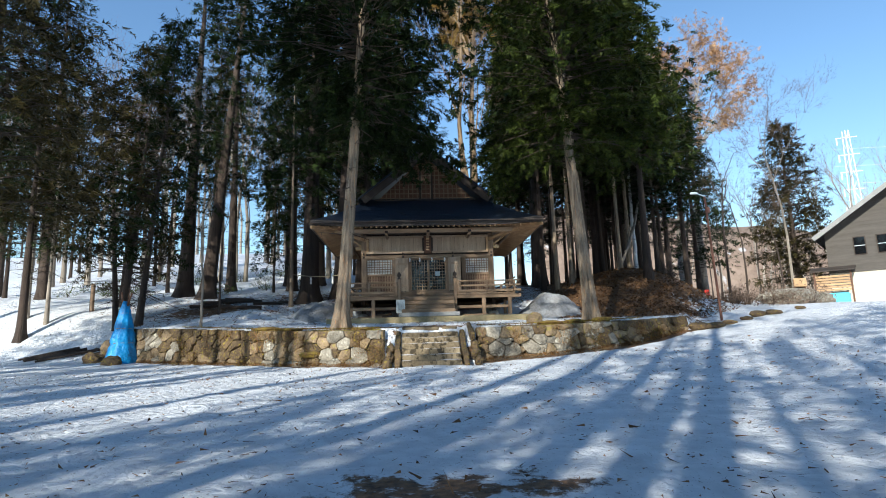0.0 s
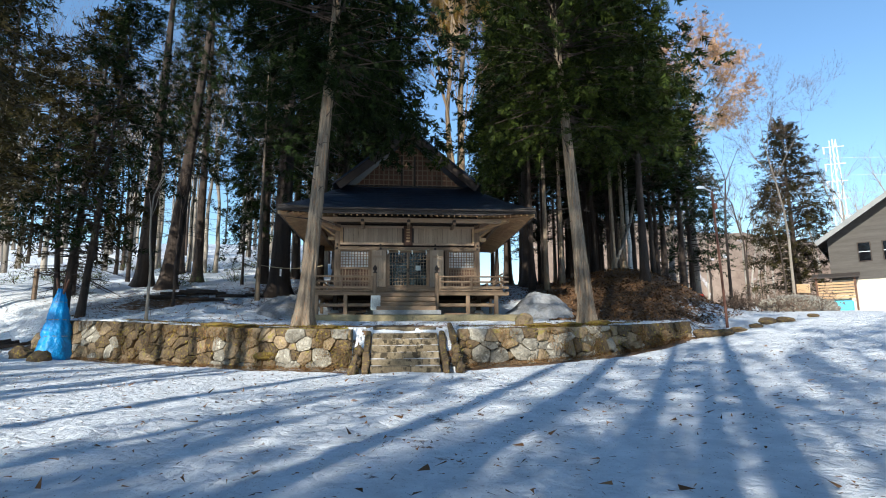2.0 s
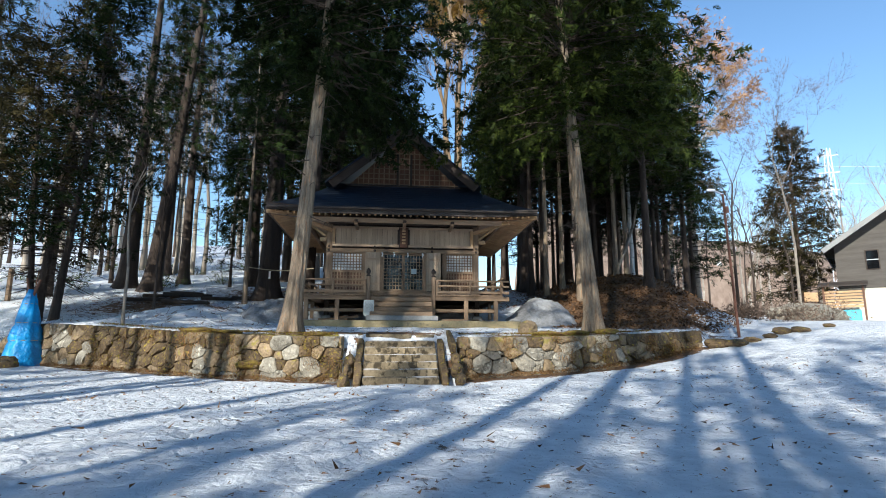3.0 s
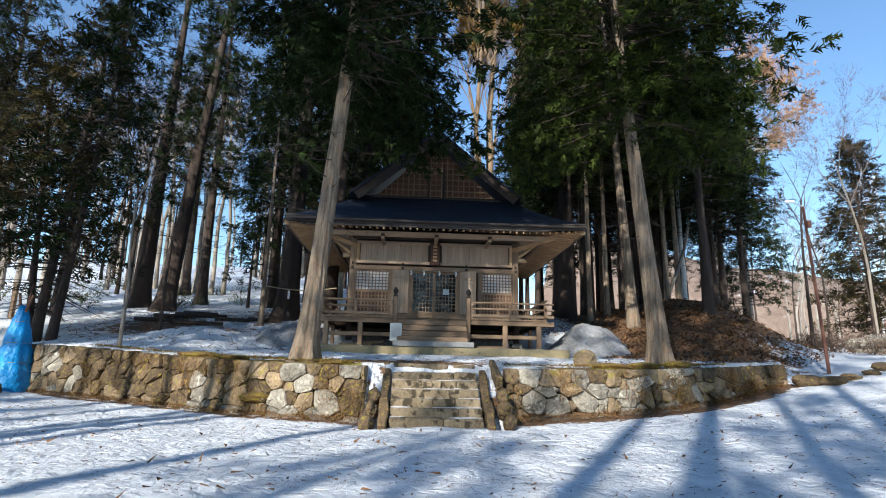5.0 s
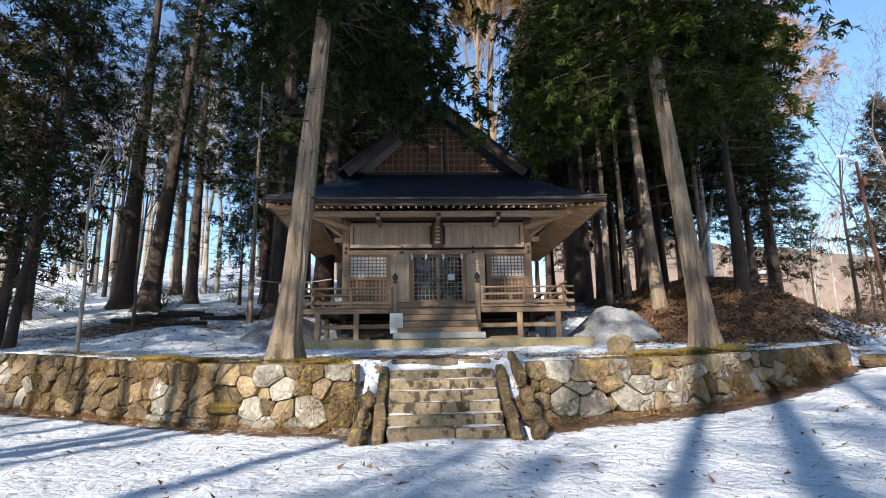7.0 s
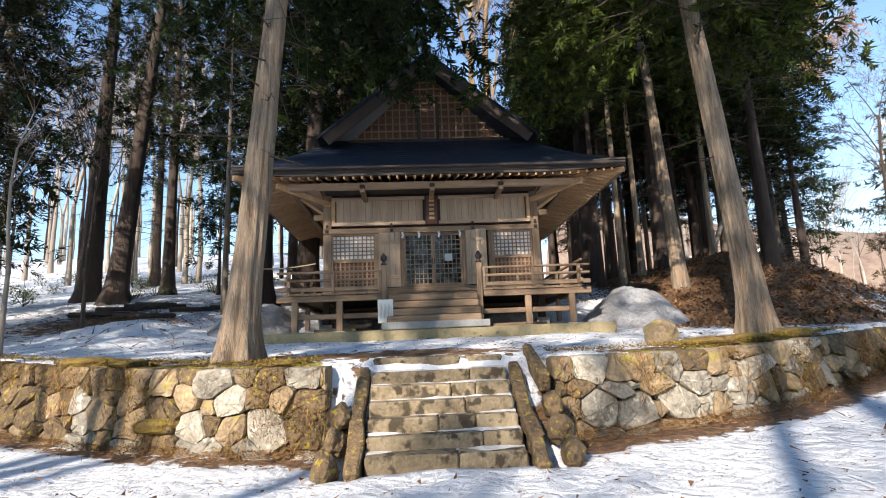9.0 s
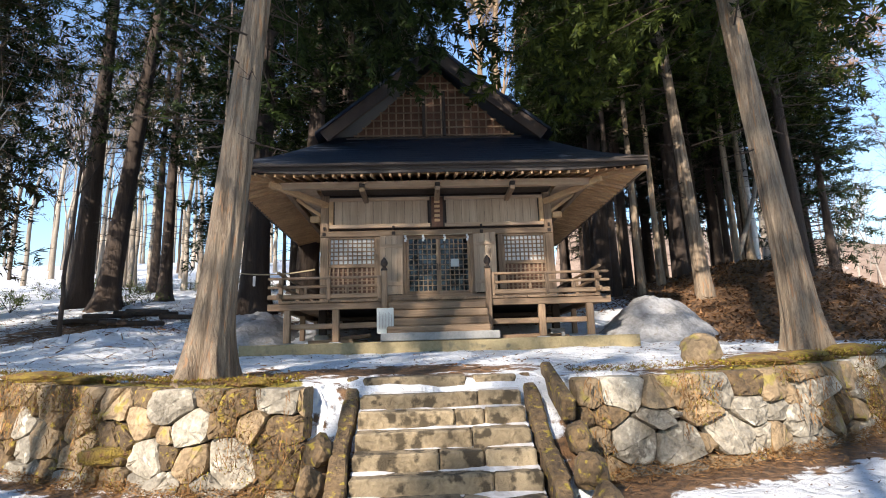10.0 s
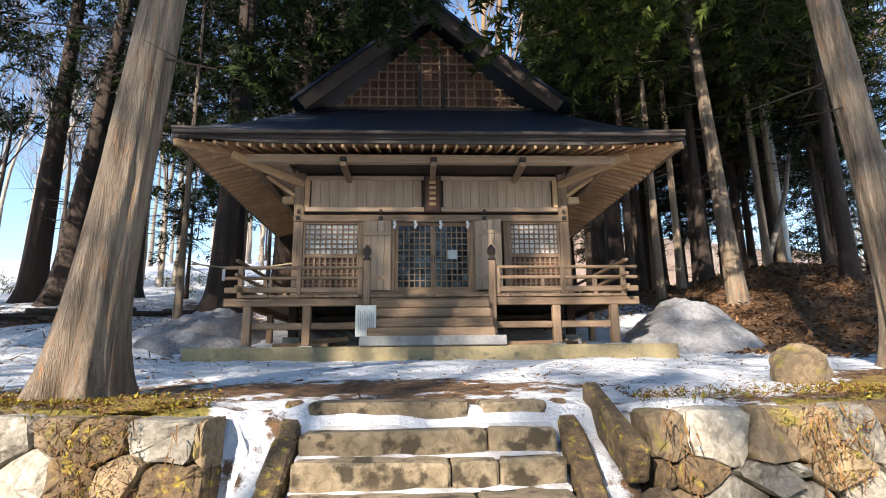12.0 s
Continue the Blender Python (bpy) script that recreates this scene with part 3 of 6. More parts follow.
    # dark board standing in for the shaded gap between beam and frieze
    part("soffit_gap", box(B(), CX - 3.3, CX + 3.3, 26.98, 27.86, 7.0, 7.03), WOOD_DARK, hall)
    for x in (CX - 2.07, CX, CX + 2.07):
        part("bracket", box(B(), x - 0.07, x + 0.07, 26.70, 27.9, 6.76, 6.88, 0.015), WOOD_Y, hall)
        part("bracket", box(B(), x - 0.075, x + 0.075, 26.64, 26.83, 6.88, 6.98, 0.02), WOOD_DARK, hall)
    # rafters and soffit
    hw = 5.72
    n = 45
    for i in range(n):
        dx = -5.6 + 11.2 * i / (n - 1)
        run = min(1.75, max(0.25, 5.75 - abs(dx)))
        up = 0.10 * smooth(3.6, 5.7, abs(dx))
        part("rafter", bar(B(), (CX + dx, EY + 0.10, 7.09 + up), (CX + dx, EY + 0.10 + run, 7.09 + up * (1 - run / 1.8) + run * 0.24), 0.055, 0.075), WOOD_WARM, hall)
    m = 38
    for s in (-1, 1):
        for i in range(m):
            y = EY + 0.35 + 10.2 * i / (m - 1)
            run = min(2.3, max(0.25, (y - EY)))
            up = 0.10 * smooth(2.2, 0.0, y - EY)
            part("rafter", bar(B(), (CX + s * (hw - 0.10), y, 7.09 + up), (CX + s * (hw - 0.10 - run), y, 7.09 + up * (1 - run / 2.4) + run * 0.24), 0.06, 0.075), WOOD_WARM, hall)
    for s in (-1, 1):
        part("hip_rafter", bar(B(), (CX + s * 5.68, EY + 0.06, 7.14), (CX + s * 3.6, EY + 2.0, 7.42), 0.12, 0.14), WOOD_WARM, hall)
    sof = B()

    def quad(bm, *p):
        bm.faces.new([bm.verts.new(q) for q in p])

    yb = 36.9
    quad(sof, (CX - hw, EY + 0.05, 7.137), (CX + hw, EY + 0.05, 7.137), (CX + 3.6, EY + 2.1, 7.64), (CX - 3.6, EY + 2.1, 7.64))
    for s in (-1, 1):
        quad(sof, (CX + s * hw, EY + 0.05, 7.137), (CX + s * hw, yb, 7.137), (CX + s * 3.6, yb - 2.1, 7.64), (CX + s * 3.6, EY + 2.1, 7.64))
    quad(sof, (CX - hw, yb, 7.137), (CX + hw, yb, 7.137), (CX + 3.6, yb - 2.1, 7.64), (CX - 3.6, yb - 2.1, 7.64))
    part("soffit", sof, WOOD_WARM, hall)
    # roof: courses of sheet metal on a hipped skirt, gabled top
    roof = part("roof", roof_course(hw, yb, 0), ROOF_METAL, hall, "dark blue-black sheet metal roof laid in courses")
    for i in range(1, 13):
        part("roof_course", roof_course(hw, yb, i), ROOF_METAL, roof)
    fas = B()
    n = 24
    for i in range(n):
        a, b = -1 + 2 * i / n, -1 + 2 * (i + 1) / n
        ua, ub = 0.12 * smooth(0.6, 1.0, abs(a)), 0.12 * smooth(0.6, 1.0, abs(b))
        for z0, z1, y0 in ((7.13, 7.22, 0.05), (7.22, 7.31, 0.0), (7.31, 7.36, -0.05)):
            v = [(CX + a * hw, EY + y0, z0 + ua), (CX + b * hw, EY + y0, z0 + ub), (CX + b * hw, EY + y0, z1 + ub), (CX + a * hw, EY + y0, z1 + ua)]
            w = [(p[0], EY + 0.12, p[2]) for p in v]
            quad(fas, *v)
            quad(fas, v[0], w[0], w[1], v[1])
            quad(fas, v[3], v[2], w[2], w[3])
    part("fascia", fas, FASCIA, roof, "layered dark eave edge")
    for s in (-1, 1):
        part("fascia", box(B(), CX + s * hw - 0.06, CX + s * hw + 0.06, EY + 0.1, yb, 7.14, 7.36, 0.02), FASCIA, roof)
    gut = pipe(B(), (CX - hw + 0.05, EY - 0.09, 7.33), (CX + hw - 0.05, EY - 0.09, 7.33), 0.045, sides=8)
    part("gutter", gut, FASCIA, roof)
    # gable
    gy, gz, ga = 28.3, 9.0, 11.55
    gable = part("gable_wall", B_tri(CX, gy + 0.12, gz - 0.2, 2.75, ga - 0.15), WOOD_RED, hall, "red-brown gable boarding behind a lattice")
    for k in range(-10, 11):
        x = k * 0.235
        top = gz + (ga - gz) * (1 - abs(x) / 2.75) - 0.22
        if top > gz + 0.1:
            part("lattice_bar", box(B(), CX + x - 0.022, CX + x + 0.022, gy + 0.02, gy + 0.06, gz - 0.1, top), WOOD_Z, gable)
    for k in range(9):
        z = gz + 0.05 + k * 0.25
        w = 2.75 * (1 - (z - gz) / (ga - gz)) - 0.2
        if w > 0.15:
            part("lattice_bar", box(B(), CX - w, CX + w, gy - 0.005, gy + 0.03, z - 0.02, z + 0.02), WOOD_X, gable)
    part("gable_sill", box(B(), CX - 2.7, CX + 2.7, gy - 0.1, gy + 0.1, gz - 0.16, gz - 0.04, 0.01), WOOD_DARK, gable)
    for k, bx in enumerate((-0.9, 0.9)):
        part("strut", box(B(), CX + bx * 0.35 - 0.05, CX + bx * 0.35 + 0.05, gy - 0.05, gy + 0.02, gz, gz + 1.5, 0.01), WOOD_DARK, gable)
    for s in (-1, 1):
        bm = B()
        prof = [(0.0, 0.0), (1.6, -1.36), (3.3, -2.72)]
        for (a, za), (b, zb) in zip(prof, prof[1:]):
            bar(bm, (CX + s * a, gy - 0.62, ga + za - 0.05), (CX + s * b, gy - 0.62, ga + zb - 0.05), 0.09, 0.40)
        part("bargeboard", bm, WOOD_DARK, roof, "dark curved bargeboard")
        up = B()
        prof2 = [(0.0, 0.27), (1.7, -1.18), (3.55, -2.66)]
        for (a, za), (b, zb) in zip(prof2, prof2[1:]):
            quad(up, (CX + s * a, gy - 0.72, ga + za), (CX + s * b, gy - 0.72, ga + zb), (CX + s * b, 35.4, ga + zb), (CX + s * a, 35.4, ga + za))
            quad(up, (CX + s * a, gy - 0.72, ga + za - 0.1), (CX + s * b, gy - 0.72, ga + zb - 0.1), (CX + s * b, gy - 0.72, ga + zb), (CX + s * a, gy - 0.72, ga + za))
            quad(up, (CX + s * a, gy - 0.72, ga + za - 0.1), (CX + s * b, gy - 0.72, ga + zb - 0.1), (CX + s * b, 35.4, ga + zb - 0.1), (CX + s * a, 35.4, ga + za - 0.1))
        part("gable_roof", up, ROOF_METAL, roof)
    part("ridge", box(B(), CX - 0.16, CX + 0.16, gy - 0.8, 35.5, ga + 0.16, ga + 0.44, 0.03), FASCIA, roof)
    return hall


def B_tri(cx, y, z0, half, z1):
    bm = B()
    f = [bm.verts.new(p) for p in ((cx - half, y, z0), (cx + half, y, z0), (cx, y, z1))]
    b = [bm.verts.new((v.co.x, y + 0.08, v.co.z)) for v in f]
    bm.faces.new(f)
    bm.faces.new(b[::-1])
    for i in range(3):
        bm.faces.new((f[i], b[i], b[(i + 1) % 3], f[(i + 1) % 3]))
    return bm


def roof_course(hw, yb, row):
    """One course of sheet metal round the four hipped slopes."""
    bm = B()
    inner, rise, n = 3.0, 1.68, 13
    ymid = (EY + yb) / 2
    dy = (yb - EY) / 2

    def ring(u):
        # a slightly concave slope
        z = 7.34 + rise * (0.82 * u + 0.18 * u * u)
        x = hw - (hw - inner) * u
        y = dy - 2.15 * u
        return x, y, z

    for side in range(4):
        for i in (row,):
            (xa, ya, za), (xb, yb2, zb) = ring(i / n), ring((i + 1.06) / n)
            za += 0.009
            zb += 0.002
            m = 12
            for k in range(m):
                f0, f1 = -1 + 2 * k / m, -1 + 2 * (k + 1) / m
                def lift(f, u):
                    return 0.12 * smooth(0.6, 1.0, abs(f)) * max(0.0, 1 - u * 2.5)
                if side in (0, 2):
                    sg = -1 if side == 0 else 1
                    p = [(CX + f0 * xa, ymid + sg * ya, za + lift(f0, i / n)), (CX + f1 * xa, ymid + sg * ya, za + lift(f1, i / n)),
                         (CX + f1 * xb, ymid + sg * yb2, zb + lift(f1, (i + 1) / n)), (CX + f0 * xb, ymid + sg * yb2, zb + lift(f0, (i + 1) / n))]
                else:
                    sg = -1 if side == 1 else 1
                    p = [(CX + sg * xa, ymid + f0 * ya, za + lift(f0, i / n)), (CX + sg * xa, ymid + f1 * ya, za + lift(f1, i / n)),
                         (CX + sg * xb, ymid + f1 * yb2, zb + lift(f1, (i + 1) / n)), (CX + sg * xb, ymid + f0 * yb2, zb + lift(f0, (i + 1) / n))]
                bm.faces.new([bm.verts.new(q) for q in p])
                q0, q1 = p[0], p[1]
                bm.faces.new([bm.verts.new(q) for q in (q0, q1, (q1[0], q1[1], q1[2] - 0.012), (q0[0], q0[1], q0[2] - 0.012))])
    return bm


def veranda():
    v = thing("veranda", (CX, 26.6, PLINTH), "weathered grey timber veranda with low three-rail balustrade around the hall", "veranda")
    hx, fy = 4.2, 26.55
    n = 26
    for i in range(n):
        a, b = CX - hx + 2 * hx * i / n, CX - hx + 2 * hx * (i + 1) / n
        part("plank", box(B(), a + 0.004, b - 0.004, fy - 0.06 + 0.012 * math.sin(i * 7.1), WY - 0.07, FLOOR - 0.06, FLOOR, 0.006), WOOD_Y, v)
    for s in (-1, 1):
        for i in range(12):
            y = WY - 0.065 + i * 0.55
            part("plank", box(B(), CX + s * (hx + 0.05), CX + s * 3.42, y, y + 0.54, FLOOR - 0.06, FLOOR, 0.006), WOOD_X, v)
    part("edge_beam", box(B(), CX - hx - 0.28, CX + hx + 0.28, fy - 0.02, fy + 0.12, FLOOR - 0.24, FLOOR - 0.065, 0.012), WOOD_X, v)
    for s in (-1, 1):
        part("edge_beam", box(B(), CX + s * hx - 0.07, CX + s * hx + 0.07, fy + 0.125, 34.0, FLOOR - 0.23, FLOOR - 0.065, 0.012), WOOD_Y, v)
    outer = (-3.97, -2.73, 2.63, 3.90)
    for x in outer:
        part("post", box(B(), CX + x - 0.085, CX + x + 0.085, fy - 0.05, fy + 0.12, PLINTH + 0.06, FLOOR - 0.245, 0.012), WOOD_Z, v)
        part("footing", box(B(), CX + x - 0.15, CX + x + 0.15, fy - 0.1, fy + 0.17, PLINTH + 0.002, PLINTH + 0.058, 0.012), GREY_STONE, v, "square stone footing")
    for s in (-1, 1):
        for y in (28.4, 30.4, 32.4):
            x = CX + s * 3.97
            part("post", box(B(), x - 0.07, x + 0.07, y - 0.07, y + 0.07, PLINTH + 0.06, FLOOR - 0.245, 0.012), WOOD_Z, v)
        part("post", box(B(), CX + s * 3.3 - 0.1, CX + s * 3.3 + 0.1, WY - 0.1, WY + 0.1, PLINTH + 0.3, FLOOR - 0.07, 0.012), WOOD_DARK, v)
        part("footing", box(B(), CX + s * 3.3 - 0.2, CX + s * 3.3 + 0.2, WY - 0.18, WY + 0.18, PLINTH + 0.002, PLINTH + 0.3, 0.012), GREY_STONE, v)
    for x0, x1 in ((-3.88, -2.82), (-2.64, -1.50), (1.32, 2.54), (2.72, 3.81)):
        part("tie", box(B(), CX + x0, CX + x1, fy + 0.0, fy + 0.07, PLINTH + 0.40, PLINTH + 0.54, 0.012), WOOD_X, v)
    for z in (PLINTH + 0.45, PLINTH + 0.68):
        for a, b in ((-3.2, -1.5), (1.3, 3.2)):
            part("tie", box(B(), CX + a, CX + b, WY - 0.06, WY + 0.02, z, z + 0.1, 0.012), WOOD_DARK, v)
    # dark board added to shut out light and keep the underfloor in shade
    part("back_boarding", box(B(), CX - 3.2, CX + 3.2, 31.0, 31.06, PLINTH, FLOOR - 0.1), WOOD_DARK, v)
    # newels with onion finials
    for x in (-1.47, 1.24):
        nw = part("newel", box(B(), CX + x - 0.075, CX + x + 0.075, fy - 0.12, fy + 0.03, PLINTH + 0.05, 4.52, 0.012), WOOD_Z, v, "newel post with dark onion-shaped finial")
        bm = B()
        prof = [(0.06, 0.0), (0.085, 0.02), (0.085, 0.05), (0.05, 0.08), (0.05, 0.12), (0.08, 0.15), (0.095, 0.20), (0.085, 0.26), (0.05, 0.31), (0.015, 0.36)]
        rings = []
        for r, z in prof:
            rings.append([bm.verts.new((CX + x + r * math.cos(k * math.pi / 6), fy - 0.045 + r * math.sin(k * math.pi / 6), 4.52 + z)) for k in range(12)])
        for ra, rb in zip(rings, rings[1:]):
            for k in range(12):
                bm.faces.new((ra[k], ra[(k + 1) % 12], rb[(k + 1) % 12], rb[k]))
        bm.faces.new(rings[-1])
        part("finial", bm, WOOD_DARK, nw, "dark onion-shaped finial", False)
    # balustrade
    for a, b in ((-4.48, -1.55), (1.32, 4.48)):
        for z, h in ((FLOOR + 0.05, 0.12), (FLOOR + 0.33, 0.07), (FLOOR + 0.56, 0.065)):
            part("rail", box(B(), CX + a, CX + b, fy - 0.03, fy + 0.05, z, z + h, 0.014), WOOD_X, v)
        xs = [a + 0.33, (a + b) / 2 + 0.1, b - 0.05] if a < 0 else [a + 0.05, (a + b) / 2 - 0.1, b - 0.33]
        for x in xs:
            part("baluster", box(B(), CX + x - 0.05, CX + x + 0.05, fy - 0.045, fy + 0.065, FLOOR + 0.002, FLOOR + 0.6, 0.01), WOOD_Z, v)
        for k in range(2):
            x = a + (b - a) * (0.33 + 0.36 * k)
            part("baluster", box(B(), CX + x - 0.035, CX + x + 0.035, fy - 0.025, fy + 0.045, FLOOR + 0.17, FLOOR + 0.34, 0.008), WOOD_Z, v)
    for s in (-1, 1):
        x = CX + s * 4.13
        for z, h in ((FLOOR + 0.05, 0.12), (FLOOR + 0.33, 0.07), (FLOOR + 0.63, 0.065)):
            part("rail", bar(B(), (x, fy - 0.35, z + h / 2 + (0.03 if z > 4 else 0)), (x, 33.5, z + h / 2 + 0.0), 0.075, h, 0.012), WOOD_Y, v)
        for y in (28.4, 30.4, 32.4):
            part("baluster", box(B(), x - 0.05, x + 0.05, y - 0.05, y + 0.05, FLOOR + 0.002, FLOOR + 0.66, 0.01), WOOD_Z, v)
    return v


def front_steps():
    st = thing("wooden_steps", (CX, 26.0, PLINTH), "worn timber steps with rounded treads up to the hall", "steps")
    zs = [3.66, 3.44, 3.22, 3.02]
    for i, z in enumerate(zs):
        y = 26.52 - 0.26 * i
        part("step", box(B(), CX - 1.36, CX + 1.15, y - 0.26, y + 0.05, z - 0.2, z, 0.035), WOOD_X, st)
        part("riser", box(B(), CX - 1.33, CX + 1.12, y - 0.02, y + 0.03, PLINTH + 0.2, z - 0.21), WOOD_X, st)
    part("stone_step", box(B(), CX - 1.49, CX + 1.33, 25.3, 26.3, PLINTH + 0.002, PLINTH + 0.19, 0.015), GREY_STONE, st, "grey stone bottom step")
    return st


hall = shrine()
veranda()
front_steps()
plinth = part("plinth", box(B(), -3.35, 6.12, 25.35, 35.2, 2.1, PLINTH, 0.02), CONCRETE, None)
tagged(plinth, "low stained concrete plinth under the hall", "plinth", kind="structure")

# ---- dry-stone retaining walls ----
def clip(poly, px, pz, nx, nz):
    """Keep the side of the line through (px, pz) that lies against (nx, nz)."""
    out = []
    for (ax, az_), (bx, bz) in zip(poly, poly[1:] + poly[:1]):
        da, db = (ax - px) * nx + (az_ - pz) * nz, (bx - px) * nx + (bz - pz) * nz
        if da <= 0:
            out.append((ax, az_))
        if (da < 0 < db) or (db < 0 < da):
            t = da / (da - db)
            out.append((ax + (bx - ax) * t, az_ + (bz - az_) * t))
    return out


def line_at(pts, s):
    for a, b in zip(pts, pts[1:]):
        d = math.hypot(b[0] - a[0], b[1] - a[1])
        if s <= d or b is pts[-1]:
            u = s / d
            t = ((b[0] - a[0]) / d, (b[1] - a[1]) / d)
            return a[0] + (b[0] - a[0]) * u, a[1] + (b[1] - a[1]) * u, t
        s -= d


def line_length(pts):
    return sum(math.hypot(b[0] - a[0], b[1] - a[1]) for a, b in zip(pts, pts[1:]))


def stone_wall(name, pts, label, seed, moss_at):
    rnd = random.Random(seed)
    length = line_length(pts)
    wall = thing(name, (pts[0][0], pts[0][1], 0.5), label, "retaining wall", kind="structure")

    def span(s):
        x, y, t = line_at(pts, s)
        bot = low_ground(x, y - 0.3) - 0.12
        return bot, max(bot + 0.25, high_ground(x, y) - 0.02)

    # dark earth core behind the stones
    bm = B()
    prev = None
    k = int(length / 0.4)
    for i in range(k + 1):
        s = length * i / k
        x, y, t = line_at(pts, s)
        nx, ny = t[1], -t[0]
        b, tp = span(s)
        row = [bm.verts.new((x - nx * 0.02, y - ny * 0.02, b - 0.3)), bm.verts.new((x - nx * 0.14, y - ny * 0.14, tp - 0.03)), bm.verts.new((x - nx * 0.5, y - ny * 0.5, tp - 0.03))]
        if prev:
            for j in range(2):
                bm.faces.new((prev[j], row[j], row[j + 1], prev[j + 1]))
        prev = row
    part("core", bm, EARTH, wall)
    seeds = []
    s = 0.0
    col = 0
    while s < length:
        b, tp = span(s)
        step = rnd.uniform(0.34, 0.50)
        rows = max(1, round((tp - b) / rnd.uniform(0.29, 0.40)))
        for j in range(rows):
            seeds.append((s + rnd.uniform(-0.17, 0.17) + (0.2 if j % 2 else 0), b + (tp - b) * (j + 0.5 + rnd.uniform(-0.3, 0.3)) / rows, rnd.uniform(-0.07, 0.07)))
        s += step
        col += 1
    for i, (sx, sz, wt) in enumerate(seeds):
        b, tp = span(min(max(sx, 0.0), length))
        poly = [(max(sx - 0.55, 0), b), (min(sx + 0.55, length), b), (min(sx + 0.55, length), tp), (max(sx - 0.55, 0), tp)]
        for k2, (ox, oz, ow) in enumerate(seeds):
            if k2 != i and abs(ox - sx) < 1.1 and abs(oz - sz) < 1.1:
                dx, dz = ox - sx, oz - sz
                dd = max(0.12, math.hypot(dx, dz))
                f = min(0.85, max(0.15, 0.5 + (wt - ow) / dd))
                poly = clip(poly, sx + dx * f, sz + dz * f, dx * 0.72, dz * 1.28)
                if len(poly) < 3:
                    break
        if len(poly) < 3:
            continue
        cx = sum(p[0] for p in poly) / len(poly)
        cz = sum(p[1] for p in poly) / len(poly)
        size = max(math.hypot(p[0] - cx, p[1] - cz) for p in poly)
        if size < 0.09:
            continue
        # round the corners
        rp = []
        for a, c in zip(poly, poly[1:] + poly[:1]):
            if math.hypot(a[0] - c[0], a[1] - c[1]) > 0.03:
                rp.append((a[0] * 0.89 + c[0] * 0.11, a[1] * 0.89 + c[1] * 0.11))
                rp.append((a[0] * 0.5 + c[0] * 0.5 + rnd.uniform(-0.012, 0.012), a[1] * 0.5 + c[1] * 0.5 + rnd.uniform(-0.012, 0.012)))
                rp.append((a[0] * 0.11 + c[0] * 0.89, a[1] * 0.11 + c[1] * 0.89))
        if len(rp) < 3:
            continue
        proud = rnd.uniform(0.02, 0.09)
        tilt_s, tilt_z = rnd.uniform(-0.22, 0.22), rnd.uniform(-0.12, 0.25)
        bm = B()
        rings = []
        for shrink, out in ((1.0, -0.22), (0.975, 0.0), (0.93, 0.035), (0.60, 0.055)):
            ring = []
            for q in rp:
                ps, pz = cx + (q[0] - cx) * shrink, cz + (q[1] - cz) * shrink
                x, y, t = line_at(pts, min(max(ps, 0.0), length))
                nx, ny = t[1], -t[0]
                lean = -0.10 * (pz - b) / max(0.3, tp - b)
                o = (out + proud + lean) + (0 if out < 0 else (ps - cx) * tilt_s + (cz - pz) * tilt_z + rnd.uniform(-0.02, 0.02))
                ring.append(bm.verts.new((x + nx * o, y + ny * o, pz + (rnd.uniform(-0.012, 0.012) if out > 0 else 0))))
            rings.append(ring)
        for ra, rb in zip(rings, rings[1:]):
            for k3 in range(len(ra)):
                bm.faces.new((ra[k3], ra[(k3 + 1) % len(ra)], rb[(k3 + 1) % len(ra)], rb[k3]))
        x, y, t = line_at(pts, min(max(cx, 0.0), length))
        mid = bm.verts.new(sum((v.co for v in rings[-1]), Vector()) / len(rings[-1]) + Vector((t[1], -t[0], 0)) * rnd.uniform(-0.01, 0.025))
        for k3 in range(len(rings[-1])):
            bm.faces.new((rings[-1][k3], rings[-1][(k3 + 1) % len(rings[-1])], mid))
        r = rnd.random()
        mossy = moss_at(x) * (0.5 + (cz - b) / max(0.3, tp - b))
        part("stone", bm, MOSSY if r < mossy else STONE_BROWN if r < mossy + 0.38 else STONE, wall)
    return wall


stone_wall("retaining_wall_west", WALL_LEFT, "dry-laid grey field stone retaining wall patched with yellow moss", 5, lambda x: 0.85 * smooth(-4.2, -5.8, x) * smooth(-9.6, -8.4, x) + 0.17)
stone_wall("retaining_wall_east", WALL_RIGHT, "dry-laid field stone retaining wall with needles at its foot", 9, lambda x: 0.12 + 0.75 * smooth(8.0, 10.0, x))


